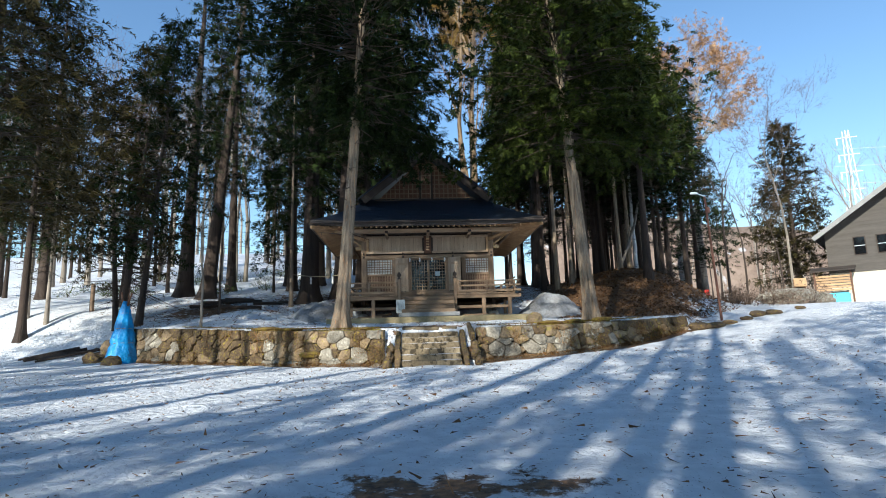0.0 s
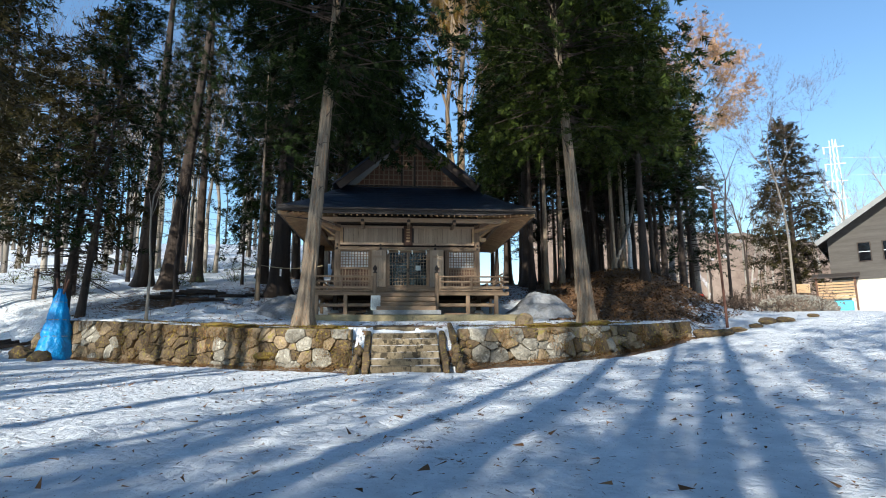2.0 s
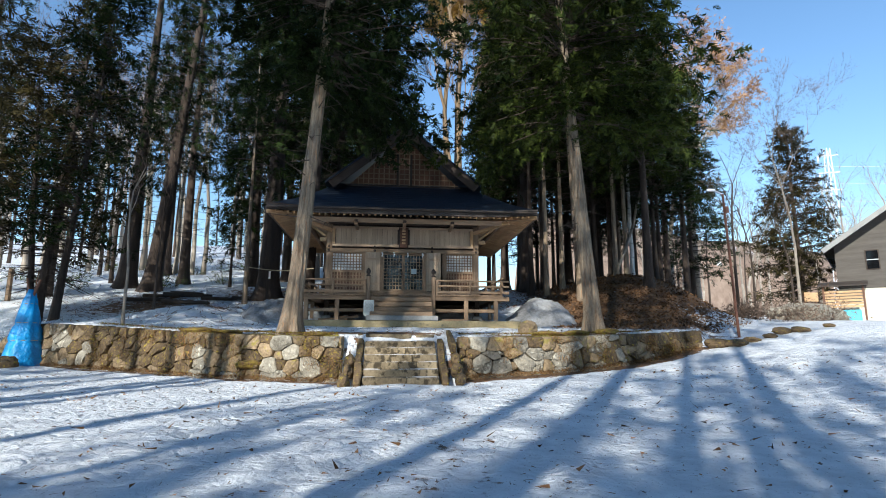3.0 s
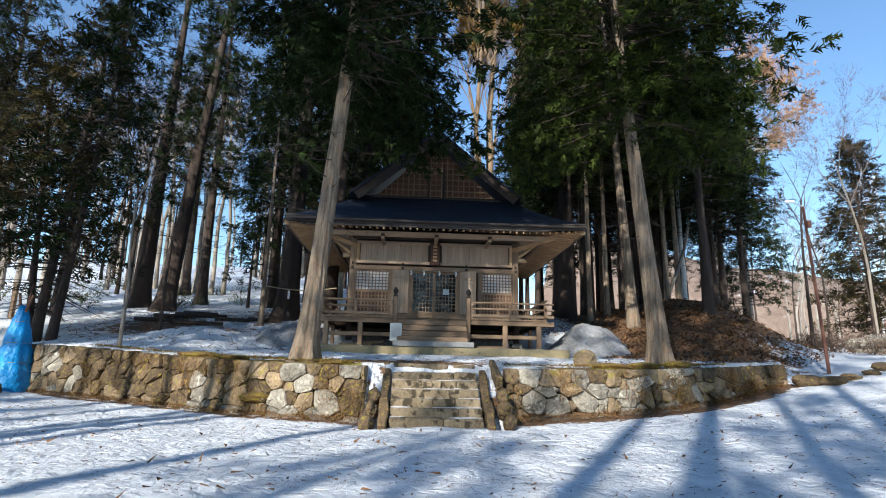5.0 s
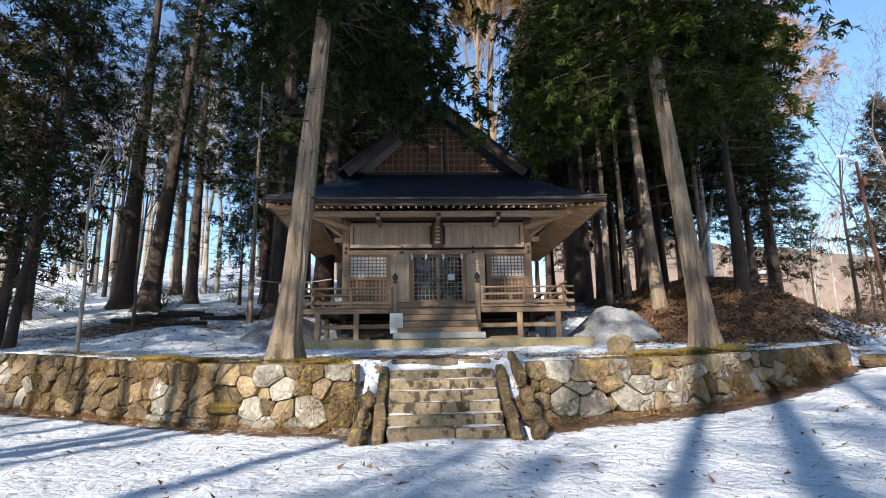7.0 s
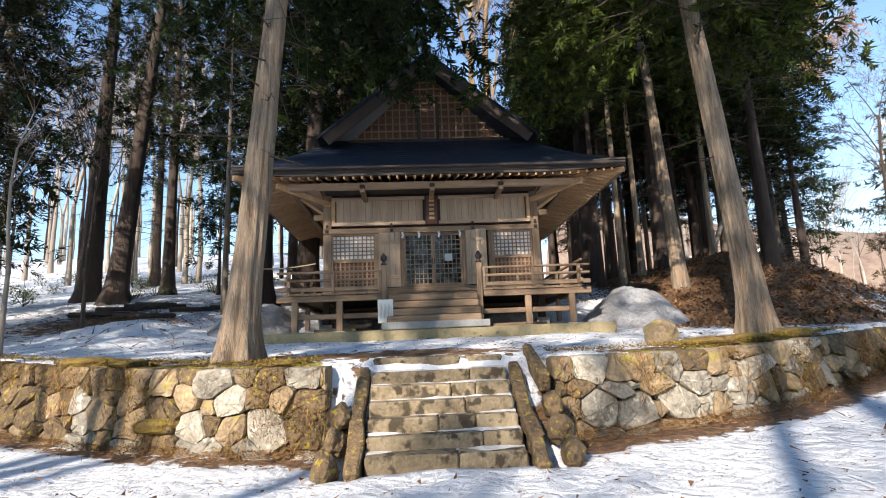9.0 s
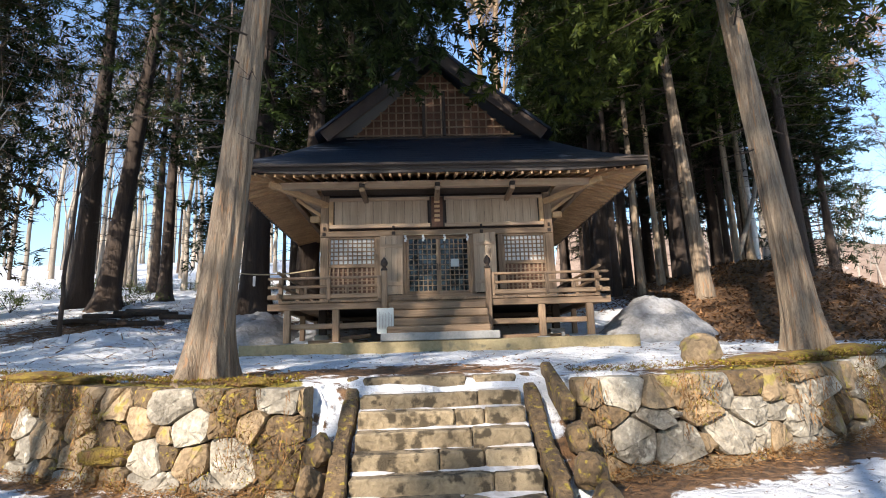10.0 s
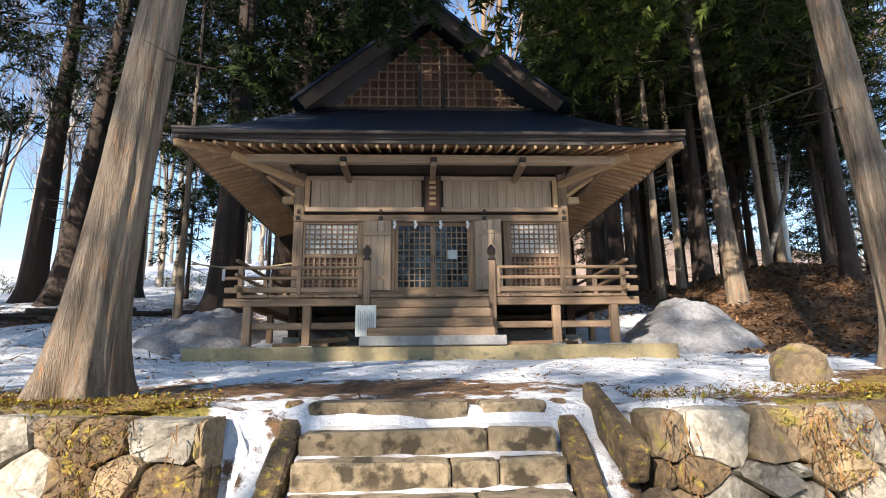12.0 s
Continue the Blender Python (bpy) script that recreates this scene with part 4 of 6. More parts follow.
# ---- stone stair ----
def stone_stair():
    st = thing("stone_stair", (1.1, 18.4, 0.7), "seven worn stone steps with snow between mossy kerbs", "stair")
    rnd = random.Random(3)
    n, z0, z1, y0, y1 = 7, 0.74, 2.02, 17.75, 19.35
    for i in range(n):
        z = z0 + (z1 - z0) * (i + 1) / n
        y = y0 + (y1 - y0) * i / (n - 1)
        xa, xb = 0.16, 2.10
        cuts = [xa] + sorted(rnd.uniform(xa + 0.5, xb - 0.4) for _ in range(rnd.choice((1, 2)))) + [xb]
        for a, b in zip(cuts, cuts[1:]):
            if b - a < 0.12:
                continue
            bm = box(B(), a + 0.006, b - 0.006, y + rnd.uniform(-0.015, 0.02), y + 0.42, z - 0.24, z + rnd.uniform(-0.012, 0.006), 0.022)
            for vtx in bm.verts:
                vtx.co += Vector((0, noise.noise(vtx.co * 3) * 0.035, noise.noise(vtx.co * 4) * 0.024))
            part("step_stone", bm, STEP_STONE, st)
        # thin snow left on the tread
        sn = B()
        k = 22
        rows = []
        for j in range(k + 1):
            x = xa + (xb - xa) * j / k
            d = 0.10 + 0.17 * noise.noise(Vector((x * 2.1, i * 3.3, 0))) + 0.05 * noise.noise(Vector((x * 9.1, i * 5.3, 2)))
            d = min(0.22, max(0.0, d - 0.045 + (0.05 if x > 1.5 else 0.0)))
            rows.append([sn.verts.new((x, y + 0.27 - d, z - 0.004)), sn.verts.new((x, y + 0.275 - d * 0.6, z - 0.004 + min(0.022, d * 0.25))), sn.verts.new((x, y + 0.30, z - 0.004 + min(0.03, d * 0.3)))])
        for ra, rb in zip(rows, rows[1:]):
            for j in range(2):
                sn.faces.new((ra[j], rb[j], rb[j + 1], ra[j + 1]))
        if i < n - 1:
            part("snow", sn, TREAD_SNOW, st, "thin packed snow on the tread", False)
    # kerbs beside the steps
    for x, mat in ((0.03, MOSSY), (2.24, MOSSY)):
        m = 5
        for k in range(m):
            u0, u1 = k / m, (k + 1) / m
            a = Vector((x + 0.02 * math.sin(k * 2.1), 17.62 + 2.05 * u0, 0.82 + 1.24 * u0))
            b = Vector((x + 0.02 * math.sin(k * 2.1 + 2.1), 17.62 + 2.05 * u1 + 0.01, 0.82 + 1.24 * u1))
            bm = bar(B(), a - Vector((0, 0, 0.17)), b - Vector((0, 0, 0.17)), 0.17 + 0.02 * (k % 2), 0.36, 0.025)
            for vtx in bm.verts:
                vtx.co += Vector((noise.noise(vtx.co * 5) * 0.03, 0, noise.noise(vtx.co * 5 + Vector((7, 0, 0))) * 0.025))
            part("kerb_stone", bm, mat, st)
    return st


stone_stair()

# ---- trees ----
def trunk_mesh(bm, path, radii, sides=14, flute=0.0, seed=0, foot=1.0, ridge=0.0):
    rings = []
    for i, (p, r) in enumerate(zip(path, radii)):
        ring = []
        for k in range(sides):
            a = 2 * math.pi * k / sides
            f = 1 + 0.05 * noise.noise(Vector((math.cos(a) * 1.5 + seed, math.sin(a) * 1.5, p[2] * 0.35)))
            if flute:
                low = math.exp(-max(0.0, p[2] - path[0][2]) / 0.55)
                f += low * foot * (0.32 + 0.30 * math.sin(a * 4 + seed) + 0.18 * math.sin(a * 7 + seed * 2)) + flute * 0.05 * math.sin(a * 9 + p[2] * 0.3 + seed)
            if ridge:
                q = Vector((math.cos(a) * 4.2 + seed, math.sin(a) * 4.2, p[2] * 0.28))
                f += ridge * (abs(noise.noise(q)) * 1.6 - 0.3 + 0.7 * noise.noise(q * 2.3))
            ring.append(bm.verts.new((p[0] + r * f * math.cos(a), p[1] + r * f * math.sin(a), p[2])))
        rings.append(ring)
    for ra, rb in zip(rings, rings[1:]):
        for k in range(sides):
            bm.faces.new((ra[k], ra[(k + 1) % sides], rb[(k + 1) % sides], rb[k]))
    bm.faces.new(rings[-1])
    return bm


def mesh_object(name, tris, mat, parent):
    """tris: (n, 3, 3) array in the parent's own space."""
    n = len(tris)
    me = bpy.data.meshes.new(name)
    me.vertices.add(n * 3)
    me.vertices.foreach_set("co", tris.reshape(-1).astype(np.float32))
    me.loops.add(n * 3)
    me.loops.foreach_set("vertex_index", np.arange(n * 3, dtype=np.int32))
    me.polygons.add(n)
    me.polygons.foreach_set("loop_start", np.arange(0, n * 3, 3, dtype=np.int32))
    me.update(calc_edges=True)
    me.materials.append(mat)
    ob = new(name, me)
    if parent is not None:
        ob.parent = parent
    return ob


def tubes(name, segs, sides, mat, parent, origin=(0, 0, 0)):
    """Tapered round sticks, each (a, b, ra, rb), as one mesh in the parent's space."""
    if not segs:
        return None
    o = np.array(origin)
    a = np.array([list(s[0]) for s in segs]) - o
    b = np.array([list(s[1]) for s in segs]) - o
    ra, rb = np.array([s[2] for s in segs]), np.array([s[3] for s in segs])
    d = b - a
    d /= np.linalg.norm(d, axis=1, keepdims=True) + 1e-9
    u = np.cross(d, np.where(np.abs(d[:, 2:3]) < 0.9, np.array([[0, 0, 1.0]]), np.array([[1.0, 0, 0]])))
    u /= np.linalg.norm(u, axis=1, keepdims=True) + 1e-9
    v = np.cross(d, u)
    rings = []
    for c, r in ((a, ra), (b + d * rb[:, None] * 0.4, rb)):
        for k in range(sides):
            t = 2 * math.pi * k / sides
            rings.append(c + (u * math.cos(t) + v * math.sin(t)) * r[:, None])
    verts = np.stack(rings, axis=1).reshape(-1, 3)
    faces = []
    for i in range(len(segs)):
        q = i * 2 * sides
        for k in range(sides):
            n = (k + 1) % sides
            faces.append((q + k, q + n, q + sides + n, q + sides + k))
    ob = raw(name, verts.tolist(), faces, mat, parent, True)
    return ob


def sprays(rng, points, ways, length, width, per, droop):
    """One flat drooping frond at each point: per leaflets set left and right of its stem."""
    n = len(points)
    p = points + rng.normal(0, length * 0.4, (n, 3))
    d = ways * 0.8 + rng.normal(0, 0.5, (n, 3))
    d[:, 2] -= droop * rng.uniform(0.5, 1.5, n)
    d /= np.linalg.norm(d, axis=1, keepdims=True) + 1e-9
    s = np.cross(d, rng.normal(0, 0.55, (n, 3)) + np.array((0, 0, 1.0)))
    s /= np.linalg.norm(s, axis=1, keepdims=True) + 1e-9
    size = rng.uniform(0.6, 1.35, (n, 1))
    out = []
    for j in range(per):
        f = (j // 2 + 0.4) / (per / 2)
        way = d * 0.65 + s * (0.8 if j % 2 else -0.8) + rng.normal(0, 0.22, (n, 3))
        ln = length * (1.0 - 0.5 * f) * size * rng.uniform(0.6, 1.2, (n, 1))
        base = p + d * length * 1.7 * f * size + rng.normal(0, 0.02, (n, 3))
        wd = width * size * rng.uniform(0.7, 1.2, (n, 1))
        out.append(np.stack([base - d * wd, base + d * wd, base + way * ln], axis=1))
    return np.concatenate(out)


def conifer(name, at, height, radius, clear, crown_r, label, seed, bark, leaf, lean=(0, 0), bow=0.0, branches=170, per=12, spray=(0.30, 0.046), droop=0.55, dead=10, group="", foot=1.0, step=0.34, low_thin=0.0, open_side=0.0, ridge=0.0, boughs=()):
    """A conifer: fluted tapering trunk, dead lower branches, drooping limbs with sprays. lean: metres sideways at the top."""
    rng = np.random.default_rng(seed)
    t = thing(name, at, label, "tree", group)
    m = 60 if ridge else 16

    def mid(u):
        return Vector((lean[0] * u + bow * math.sin(u * math.pi), lean[1] * u, height * u))

    us = [(i / m) ** 1.35 for i in range(m + 1)]
    us = sorted(set([0, 0.008, 0.018, 0.032] + us[1:]))
    path = [(Vector(at) + mid(u)) - Vector((0, 0, 0.2 if u == 0 else 0)) for u in us]
    radii = [radius * (1 - 0.93 * u ** 0.9) * (1 + 0.18 * math.exp(-u * height / 0.8)) for u in us]
    part("trunk", trunk_mesh(B(), path, radii, 72 if ridge else 18, 1.0, seed, foot, ridge), bark, t, flat=False)
    limbs, pts, ways = [], [], []
    for i in range(branches):
        u0 = (i + rng.uniform(0, 1)) / branches
        h = clear + (height - clear) * u0 ** 0.9
        prof = (1 - u0) ** 0.75 * (0.72 + 0.28 * min(1, u0 * 5))
        ln = crown_r * prof * rng.uniform(0.62, 1.12) + 0.3
        a = rng.uniform(0, 2 * math.pi)
        if u0 < open_side and math.cos(a) * -0.47 + math.sin(a) * -0.88 > 0.0:
            ln *= 0.22
        way = np.array((math.cos(a), math.sin(a), 0.12))
        base = np.array(mid(h / height))
        sag = ln * rng.uniform(0.14, 0.34)
        q = max(3, int(ln / step))
        last = base
        for k in range(1, q + 1):
            f = k / q
            p = base + way * ln * f + np.array((0, 0, 0.10 * ln * f - sag * f * f))
            if f > 0.22 and rng.uniform() > low_thin * (1 - u0):
                pts.append(p)
                ways.append(way)
                if f > 0.5:
                    pts.append(p + rng.normal(0, 0.22, 3))
                    ways.append(way)
            if (k == q or k == q // 2) and ln > 1.2:
                limbs.append((last, p, 0.032 if last is base else 0.018, 0.018 if last is base else 0.007))
                last = p
    for deg0, deg1, h0, h1, ln0, ln1, count in boughs:
        # long hanging boughs
        for k in range(count):
            a, h, ln = radians(rng.uniform(deg0, deg1)), rng.uniform(h0, h1), rng.uniform(ln0, ln1)
            way = np.array((math.cos(a), math.sin(a), 0.0))
            base = np.array(mid(h / height))
            last = base
            for j in range(1, 22):
                f = j / 21
                p = base + way * ln * f + np.array((0, 0, 0.10 * ln * f - 0.26 * ln * f * f)) + rng.normal(0, 0.05, 3)
                limbs.append((last, p, 0.04 * (1.1 - f), 0.04 * (1.05 - f)))
                last = p
                if f > 0.3:
                    for _ in range(3):
                        pts.append(p + rng.normal(0, 0.32, 3) * np.array((1, 1, 0.7)) - np.array((0, 0, 0.25)))
                        ways.append(way)
    for i in range(dead):
        h = clear * rng.uniform(0.45, 1.05)
        a = rng.uniform(0, 2 * math.pi)
        ln = rng.uniform(0.5, 1.9)
        base = mid(h / height)
        tip = base + Vector((math.cos(a) * ln, math.sin(a) * ln, rng.uniform(-0.5, 0.25) * ln))
        limbs.append((base, tip, 0.022, 0.005))
        for k in range(3):
            b2 = base.lerp(tip, rng.uniform(0.3, 0.9))
            limbs.append((b2, b2 + Vector(rng.normal(0, 0.3, 3)), 0.008, 0.003))
    tagged(tubes("branchwork", limbs, 4, BARK_DARK, t), "dead lower branches and limbs", kind="stuff")
    crown = mesh_object("crown", sprays(rng, np.array(pts), np.array(ways), spray[0], spray[1], per, droop), leaf, t)
    return t


def bare_tree(name, at, height, radius, label, seed, bark, spread=0.5, levels=4, twigs=TWIG, group="", lean=(0, 0), leaf=None, first=0.35, leaf_size=(0.32, 0.045, 10)):
    """A leafless broadleaf: forking limbs down to fine twigs."""
    rng = np.random.default_rng(seed)
    t = thing(name, at, label, "tree", group)
    sticks, tips, tris = [], [], []

    def grow(p, d, ln, r, lev):
        n = 3 if lev == 0 else 2
        for k in range(n):
            d2 = Vector(d) + Vector(rng.normal(0, 0.09, 3))
            d2.z += 0.05
            d2.normalize()
            q = p + d2 * (ln / n)
            if r > 0.012:
                sticks.append((p, q, r, r * 0.82))
            else:
                s = Vector(rng.normal(0, 1, 3)).cross(d2).normalized() * max(r * 1.5, 0.006)
                tris.append((p - s, p + s, q))
            r *= 0.82
            p, d = q, d2
            if lev < levels and (lev > 0 or k > 0):
                for _ in range(2 if lev < 2 else 3):
                    side = Vector(rng.normal(0, 1, 3))
                    side -= side.dot(d2) * d2
                    side.normalize()
                    grow(q, (d2 + side * spread * rng.uniform(0.7, 1.5)).normalized(), ln * rng.uniform(0.42, 0.68), r * 0.6, lev + 1)
        tips.append(p)

    d0 = Vector((lean[0], lean[1], 1)).normalized()
    base = Vector(at) - Vector((0, 0, 0.2))
    mid = base + d0 * height * first
    bow = [base.lerp(mid, k / 5) + Vector(rng.normal(0, radius * 0.25 if 0 < k < 5 else 0, 3)) for k in range(6)]
    grow(mid, d0, height * 0.45, radius * 0.8, 0)
    girth = [radius * (1.35 if k == 0 else 1.15 - 0.07 * k) for k in range(6)]
    part("trunk", trunk_mesh(B(), bow, girth, 10), bark, t, "slender bare trunk", flat=False)
    tagged(tubes("limbwork", sticks, 6, bark, t, at), kind="stuff")
    if tris:
        arr = np.array([[list(v - Vector(at)) for v in tr] for tr in tris])
        tagged(mesh_object("twig_spray", arr, twigs, t), kind="stuff")
    if leaf is not None:
        pts = np.array([list(v - Vector(at)) for v in tips])
        mesh_object("foliage", sprays(rng, pts, np.zeros_like(pts), *leaf_size, 0.1), leaf, t)
    return t


def on_ground(x, y):
    return (x, y, ground_z(x, y))




# ---- the grove ----
GR = "trees of the shrine grove"
OLD = "tall old cedar with dark furrowed bark standing in the snow"
conifer("cedar_tree", on_ground(-2.03, 20.05), 24, 0.255, 7.7, 5.6, "old cedar with grey peeling bark and mossy flared roots", 11, BARK_CEDAR, CEDAR_LEAF, lean=(1.2, 1.6), bow=0.1, branches=470, group=GR, dead=18, foot=1.4, low_thin=0.1, open_side=0.14, ridge=0.10, per=18, spray=(0.24, 0.046), boughs=((38, 75, 8.1, 9.7, 4.5, 6.5, 8), (90, 150, 8.8, 10.8, 3.5, 5.5, 5)))
conifer("cedar_tree", on_ground(7.8, 21.95), 23, 0.27, 7.2, 5.0, "straight cedar with pale grey bark above the stone wall", 12, BARK_CEDAR, CEDAR_LIGHT, lean=(-1.1, 1.2), branches=430, group=GR, dead=10, low_thin=0.1, foot=1.2, open_side=0.16, ridge=0.08, per=18, spray=(0.24, 0.046), boughs=((110, 165, 7.9, 9.6, 4.0, 6.0, 7), (-40, 60, 7.4, 10.0, 3.0, 5.0, 7), (-35, 50, 9.5, 16.0, 4.0, 6.0, 14)))
# west of the hall
conifer("cedar_tree", on_ground(-14.6, 37.6), 27, 0.50, 6.5, 4.2, OLD, 21, BARK_DARK, CEDAR_LEAF, lean=(0.6, 0), branches=120, group=GR, dead=22)
conifer("cedar_tree", on_ground(-12.7, 36.4), 27, 0.46, 7.0, 4.0, OLD, 22, BARK_DARK, CEDAR_LEAF, lean=(2.2, 0.5), branches=120, group=GR, dead=22, foot=1.4)
conifer("cedar_tree", on_ground(-13.3, 43.0), 25, 0.36, 8.0, 3.2, OLD, 23, BARK_DARK, CEDAR_BROWN, branches=130, group=GR, dead=22)
conifer("cedar_tree", on_ground(-5.7, 34.2), 28, 0.56, 8.0, 4.4, "massive cedar wound with a straw rope behind the hall", 24, BARK_DARK, CEDAR_LEAF, lean=(0.4, 0), branches=200, group=GR, dead=14, foot=1.4)
conifer("cedar_tree", on_ground(-4.0, 35.6), 27, 0.50, 8.0, 4.2, "massive cedar wound with a straw rope behind the hall", 25, BARK_DARK, CEDAR_LEAF, lean=(1.2, 0), branches=190, group=GR, dead=10)
conifer("fir_tree", on_ground(-13.9, 28.4), 15, 0.20, 2.8, 3.2, "slender dark fir with upswept bare limbs in the snow", 26, BARK_DARK, CEDAR_BROWN, lean=(0.9, 0.2), branches=150, group=GR, dead=26, droop=0.3, foot=0.5, low_thin=0.3)
conifer("fir_tree", on_ground(-14.25, 28.6), 13, 0.15, 2.8, 2.8, "slender dark fir with upswept bare limbs in the snow", 27, BARK_DARK, CEDAR_BROWN, lean=(-1.2, 0.2), branches=130, group=GR, dead=22, droop=0.3, foot=0.4, low_thin=0.3)
conifer("fir_tree", on_ground(-12.4, 27.0), 16, 0.16, 2.8, 2.8, "slender dark fir with upswept bare limbs in the snow", 28, BARK_DARK, CEDAR_LEAF, lean=(1.0, 0.4), branches=150, group=GR, dead=26, droop=0.3, foot=0.4, low_thin=0.3)
conifer("fir_tree", on_ground(-20.6, 31.6), 13, 0.13, 3.6, 2.8, "thin young fir with sparse brownish needles", 29, BARK_GREY, CEDAR_BROWN, branches=90, group=GR, dead=14, droop=0.4, foot=0.3)
conifer("fir_tree", on_ground(-18.9, 30.6), 12, 0.11, 3.8, 2.4, "thin young fir with sparse brownish needles", 30, BARK_GREY, CEDAR_BROWN, branches=80, group=GR, dead=14, droop=0.4, foot=0.3)
conifer("fir_tree", on_ground(-6.4, 32.2), 15, 0.12, 6.0, 2.0, "thin straight young cedar trunk", 31, BARK_CEDAR, CEDAR_LEAF, branches=70, group=GR, dead=12, foot=0.2)
conifer("fir_tree", on_ground(-9.2, 39.5), 9, 0.09, 1.8, 1.5, "small dark understorey fir", 32, BARK_DARK, CEDAR_LEAF, branches=70, group=GR, dead=6, foot=0.2)
conifer("fir_tree", on_ground(-16.5, 33.5), 17, 0.2, 5.0, 3.0, "slender dark fir with upswept bare limbs in the snow", 33, BARK_DARK, CEDAR_LEAF, lean=(0.5, 0), branches=110, group=GR, dead=20, foot=0.4)
conifer("fir_tree", on_ground(-9.6, 46.0), 24, 0.28, 5.0, 3.2, OLD, 34, BARK_DARK, CEDAR_LEAF, branches=180, group=GR, dead=16)
# a tall fir in the foreground shade, whose boughs reach in from the west
conifer("cedar_tree", on_ground(-15.2, 19.8), 22, 0.36, 5.6, 4.8, "tall fir with hanging dark boughs at the edge of the clearing", 35, BARK_DARK, CEDAR_BROWN, branches=260, group=GR, dead=14, lean=(0.8, 0.0))
# the grove thickens up the slope
grove = conifer("cedar_tree", on_ground(-24.0, 38.0), 25, 0.30, 6.2, 3.6, OLD, 36, BARK_DARK, CEDAR_LEAF, branches=150, group=GR, dead=26)
for k, (x, y, h) in enumerate(((-28.0, 36.0, 0.9), (-16.8, 49.0, 1.0), (-30.5, 43.0, 1.0), (-19.2, 29.2, 0.7), (-23.6, 30.4, 0.75))):
    copy_thing(grove, pose(x, y, ground_z(x, y), 0, 0, 83 * k) @ Matrix.Diagonal((h, h, h, 1)))
# behind the hall
for k, (x, y, h, r) in enumerate(((-1.2, 39.5, 27, 0.4), (0.2, 46.0, 29, 0.42), (9.6, 37.6, 27, 0.42), (-3.4, 43.5, 28, 0.4), (10.4, 42.0, 27, 0.38), (11.5, 46.5, 28, 0.4))):
    conifer("cedar_tree", on_ground(x, y), h, r, 7.0 + 0.5 * (k % 3), 4.3, "tall dark cedar behind the hall", 40 + k, BARK_DARK, CEDAR_LEAF if k % 2 == 0 else CEDAR_LIGHT, branches=260, group=GR, dead=10, step=0.4)
low = [conifer("cedar_tree", on_ground(-8.3, 41.5), 24, 0.34, 3.6, 3.4, "dark cedar branched low behind the hall", 47, BARK_DARK, CEDAR_LEAF, branches=230, group=GR, dead=14, step=0.4)]
for k, (x, y) in enumerate(((-2.4, 38.0), (-7.0, 46.5), (14.5, 44.0), (10.0, 46.0), (12.2, 49.0))):
    s = 1 - 0.03 * max(0.0, x - 9)
    copy_thing(low[0], pose(x, y, ground_z(x, y), 0, 0, 61 * k) @ Matrix.Diagonal((1, 1, s, 1)))
# the dense stand on the mound
conifer("cedar_tree", on_ground(10.75, 30.9), 23, 0.27, 7.6, 3.6, "straight cedar with pale bark at the foot of the bank", 50, BARK_CEDAR, CEDAR_LIGHT, lean=(-1.0, 0.3), branches=190, group=GR, dead=12, foot=0.5)
conifer("cedar_tree", on_ground(14.2, 30.6), 17.5, 0.24, 6.2, 4.0, "bushy cedar with yellow-green drooping sprays", 51, BARK_DARK, CEDAR_LIGHT, branches=230, group=GR, dead=8, foot=0.5)
stand = [conifer("cedar_tree", on_ground(12.6, 36.5), 23, 0.22, 7.4, 2.9, "slim cedar of a dense dark stand on the bank", 52, BARK_DARK, CEDAR_LEAF, branches=190, group=GR, dead=16, foot=0.4, step=0.5),
         conifer("cedar_tree", on_ground(15.6, 37.5), 21, 0.17, 6.6, 2.6, "slim cedar of a dense dark stand on the bank", 53, BARK_DARK, CEDAR_LEAF, branches=180, group=GR, dead=16, foot=0.4, step=0.5),
         conifer("cedar_tree", on_ground(11.0, 39.0), 22, 0.15, 8.0, 2.4, "slim cedar of a dense dark stand on the bank", 54, BARK_CEDAR, CEDAR_LIGHT, branches=170, group=GR, dead=16, foot=0.4, step=0.5)]
rs = random.Random(77)
for k in range(40):
    x, y = 9.0 + 10.0 * rs.random(), 33.5 + 14.0 * rs.random()
    s = 1 - 0.045 * max(0.0, x - 11)
    copy_thing(stand[k % 3], pose(x, y, ground_z(x, y), 0, 0, rs.uniform(0, 360)) @ Matrix.Diagonal((1, 1, s, 1)))
for k in range(16):
    x, y = -9.0 + 19.0 * rs.random(), 47 + 12.0 * rs.random()
    if abs(x - 0.115 * y) < 3.2:
        continue
    copy_thing(stand[k % 3], pose(x, y, ground_z(x, y), 0, 0, rs.uniform(0, 360)))
# trees of the clearing behind the walker, whose shade lies over the snow
SH = "tall cedars round the clearing"
shade = [conifer("cedar_tree", (-14.0, -12.0, ground_z(-14, -12)), 18, 0.30, 3.5, 2.5, "unseen tall cedar near the clearing, added for its shade", 61, BARK_DARK, CEDAR_LEAF, branches=85, group=SH, dead=8),
         conifer("cedar_tree", (-6.5, -10.0, ground_z(-6.5, -10)), 18, 0.26, 4.5, 2.1, "unseen tall cedar near the clearing, added for its shade", 62, BARK_DARK, CEDAR_LEAF, branches=70, group=SH, dead=8),
         conifer("fir_tree", (-1.0, -16.0, ground_z(-1.0, -16)), 18, 0.22, 4.0, 2.0, "thin sparse fir at the near edge of the clearing", 63, BARK_DARK, CEDAR_LEAF, branches=30, group=SH, dead=16)]
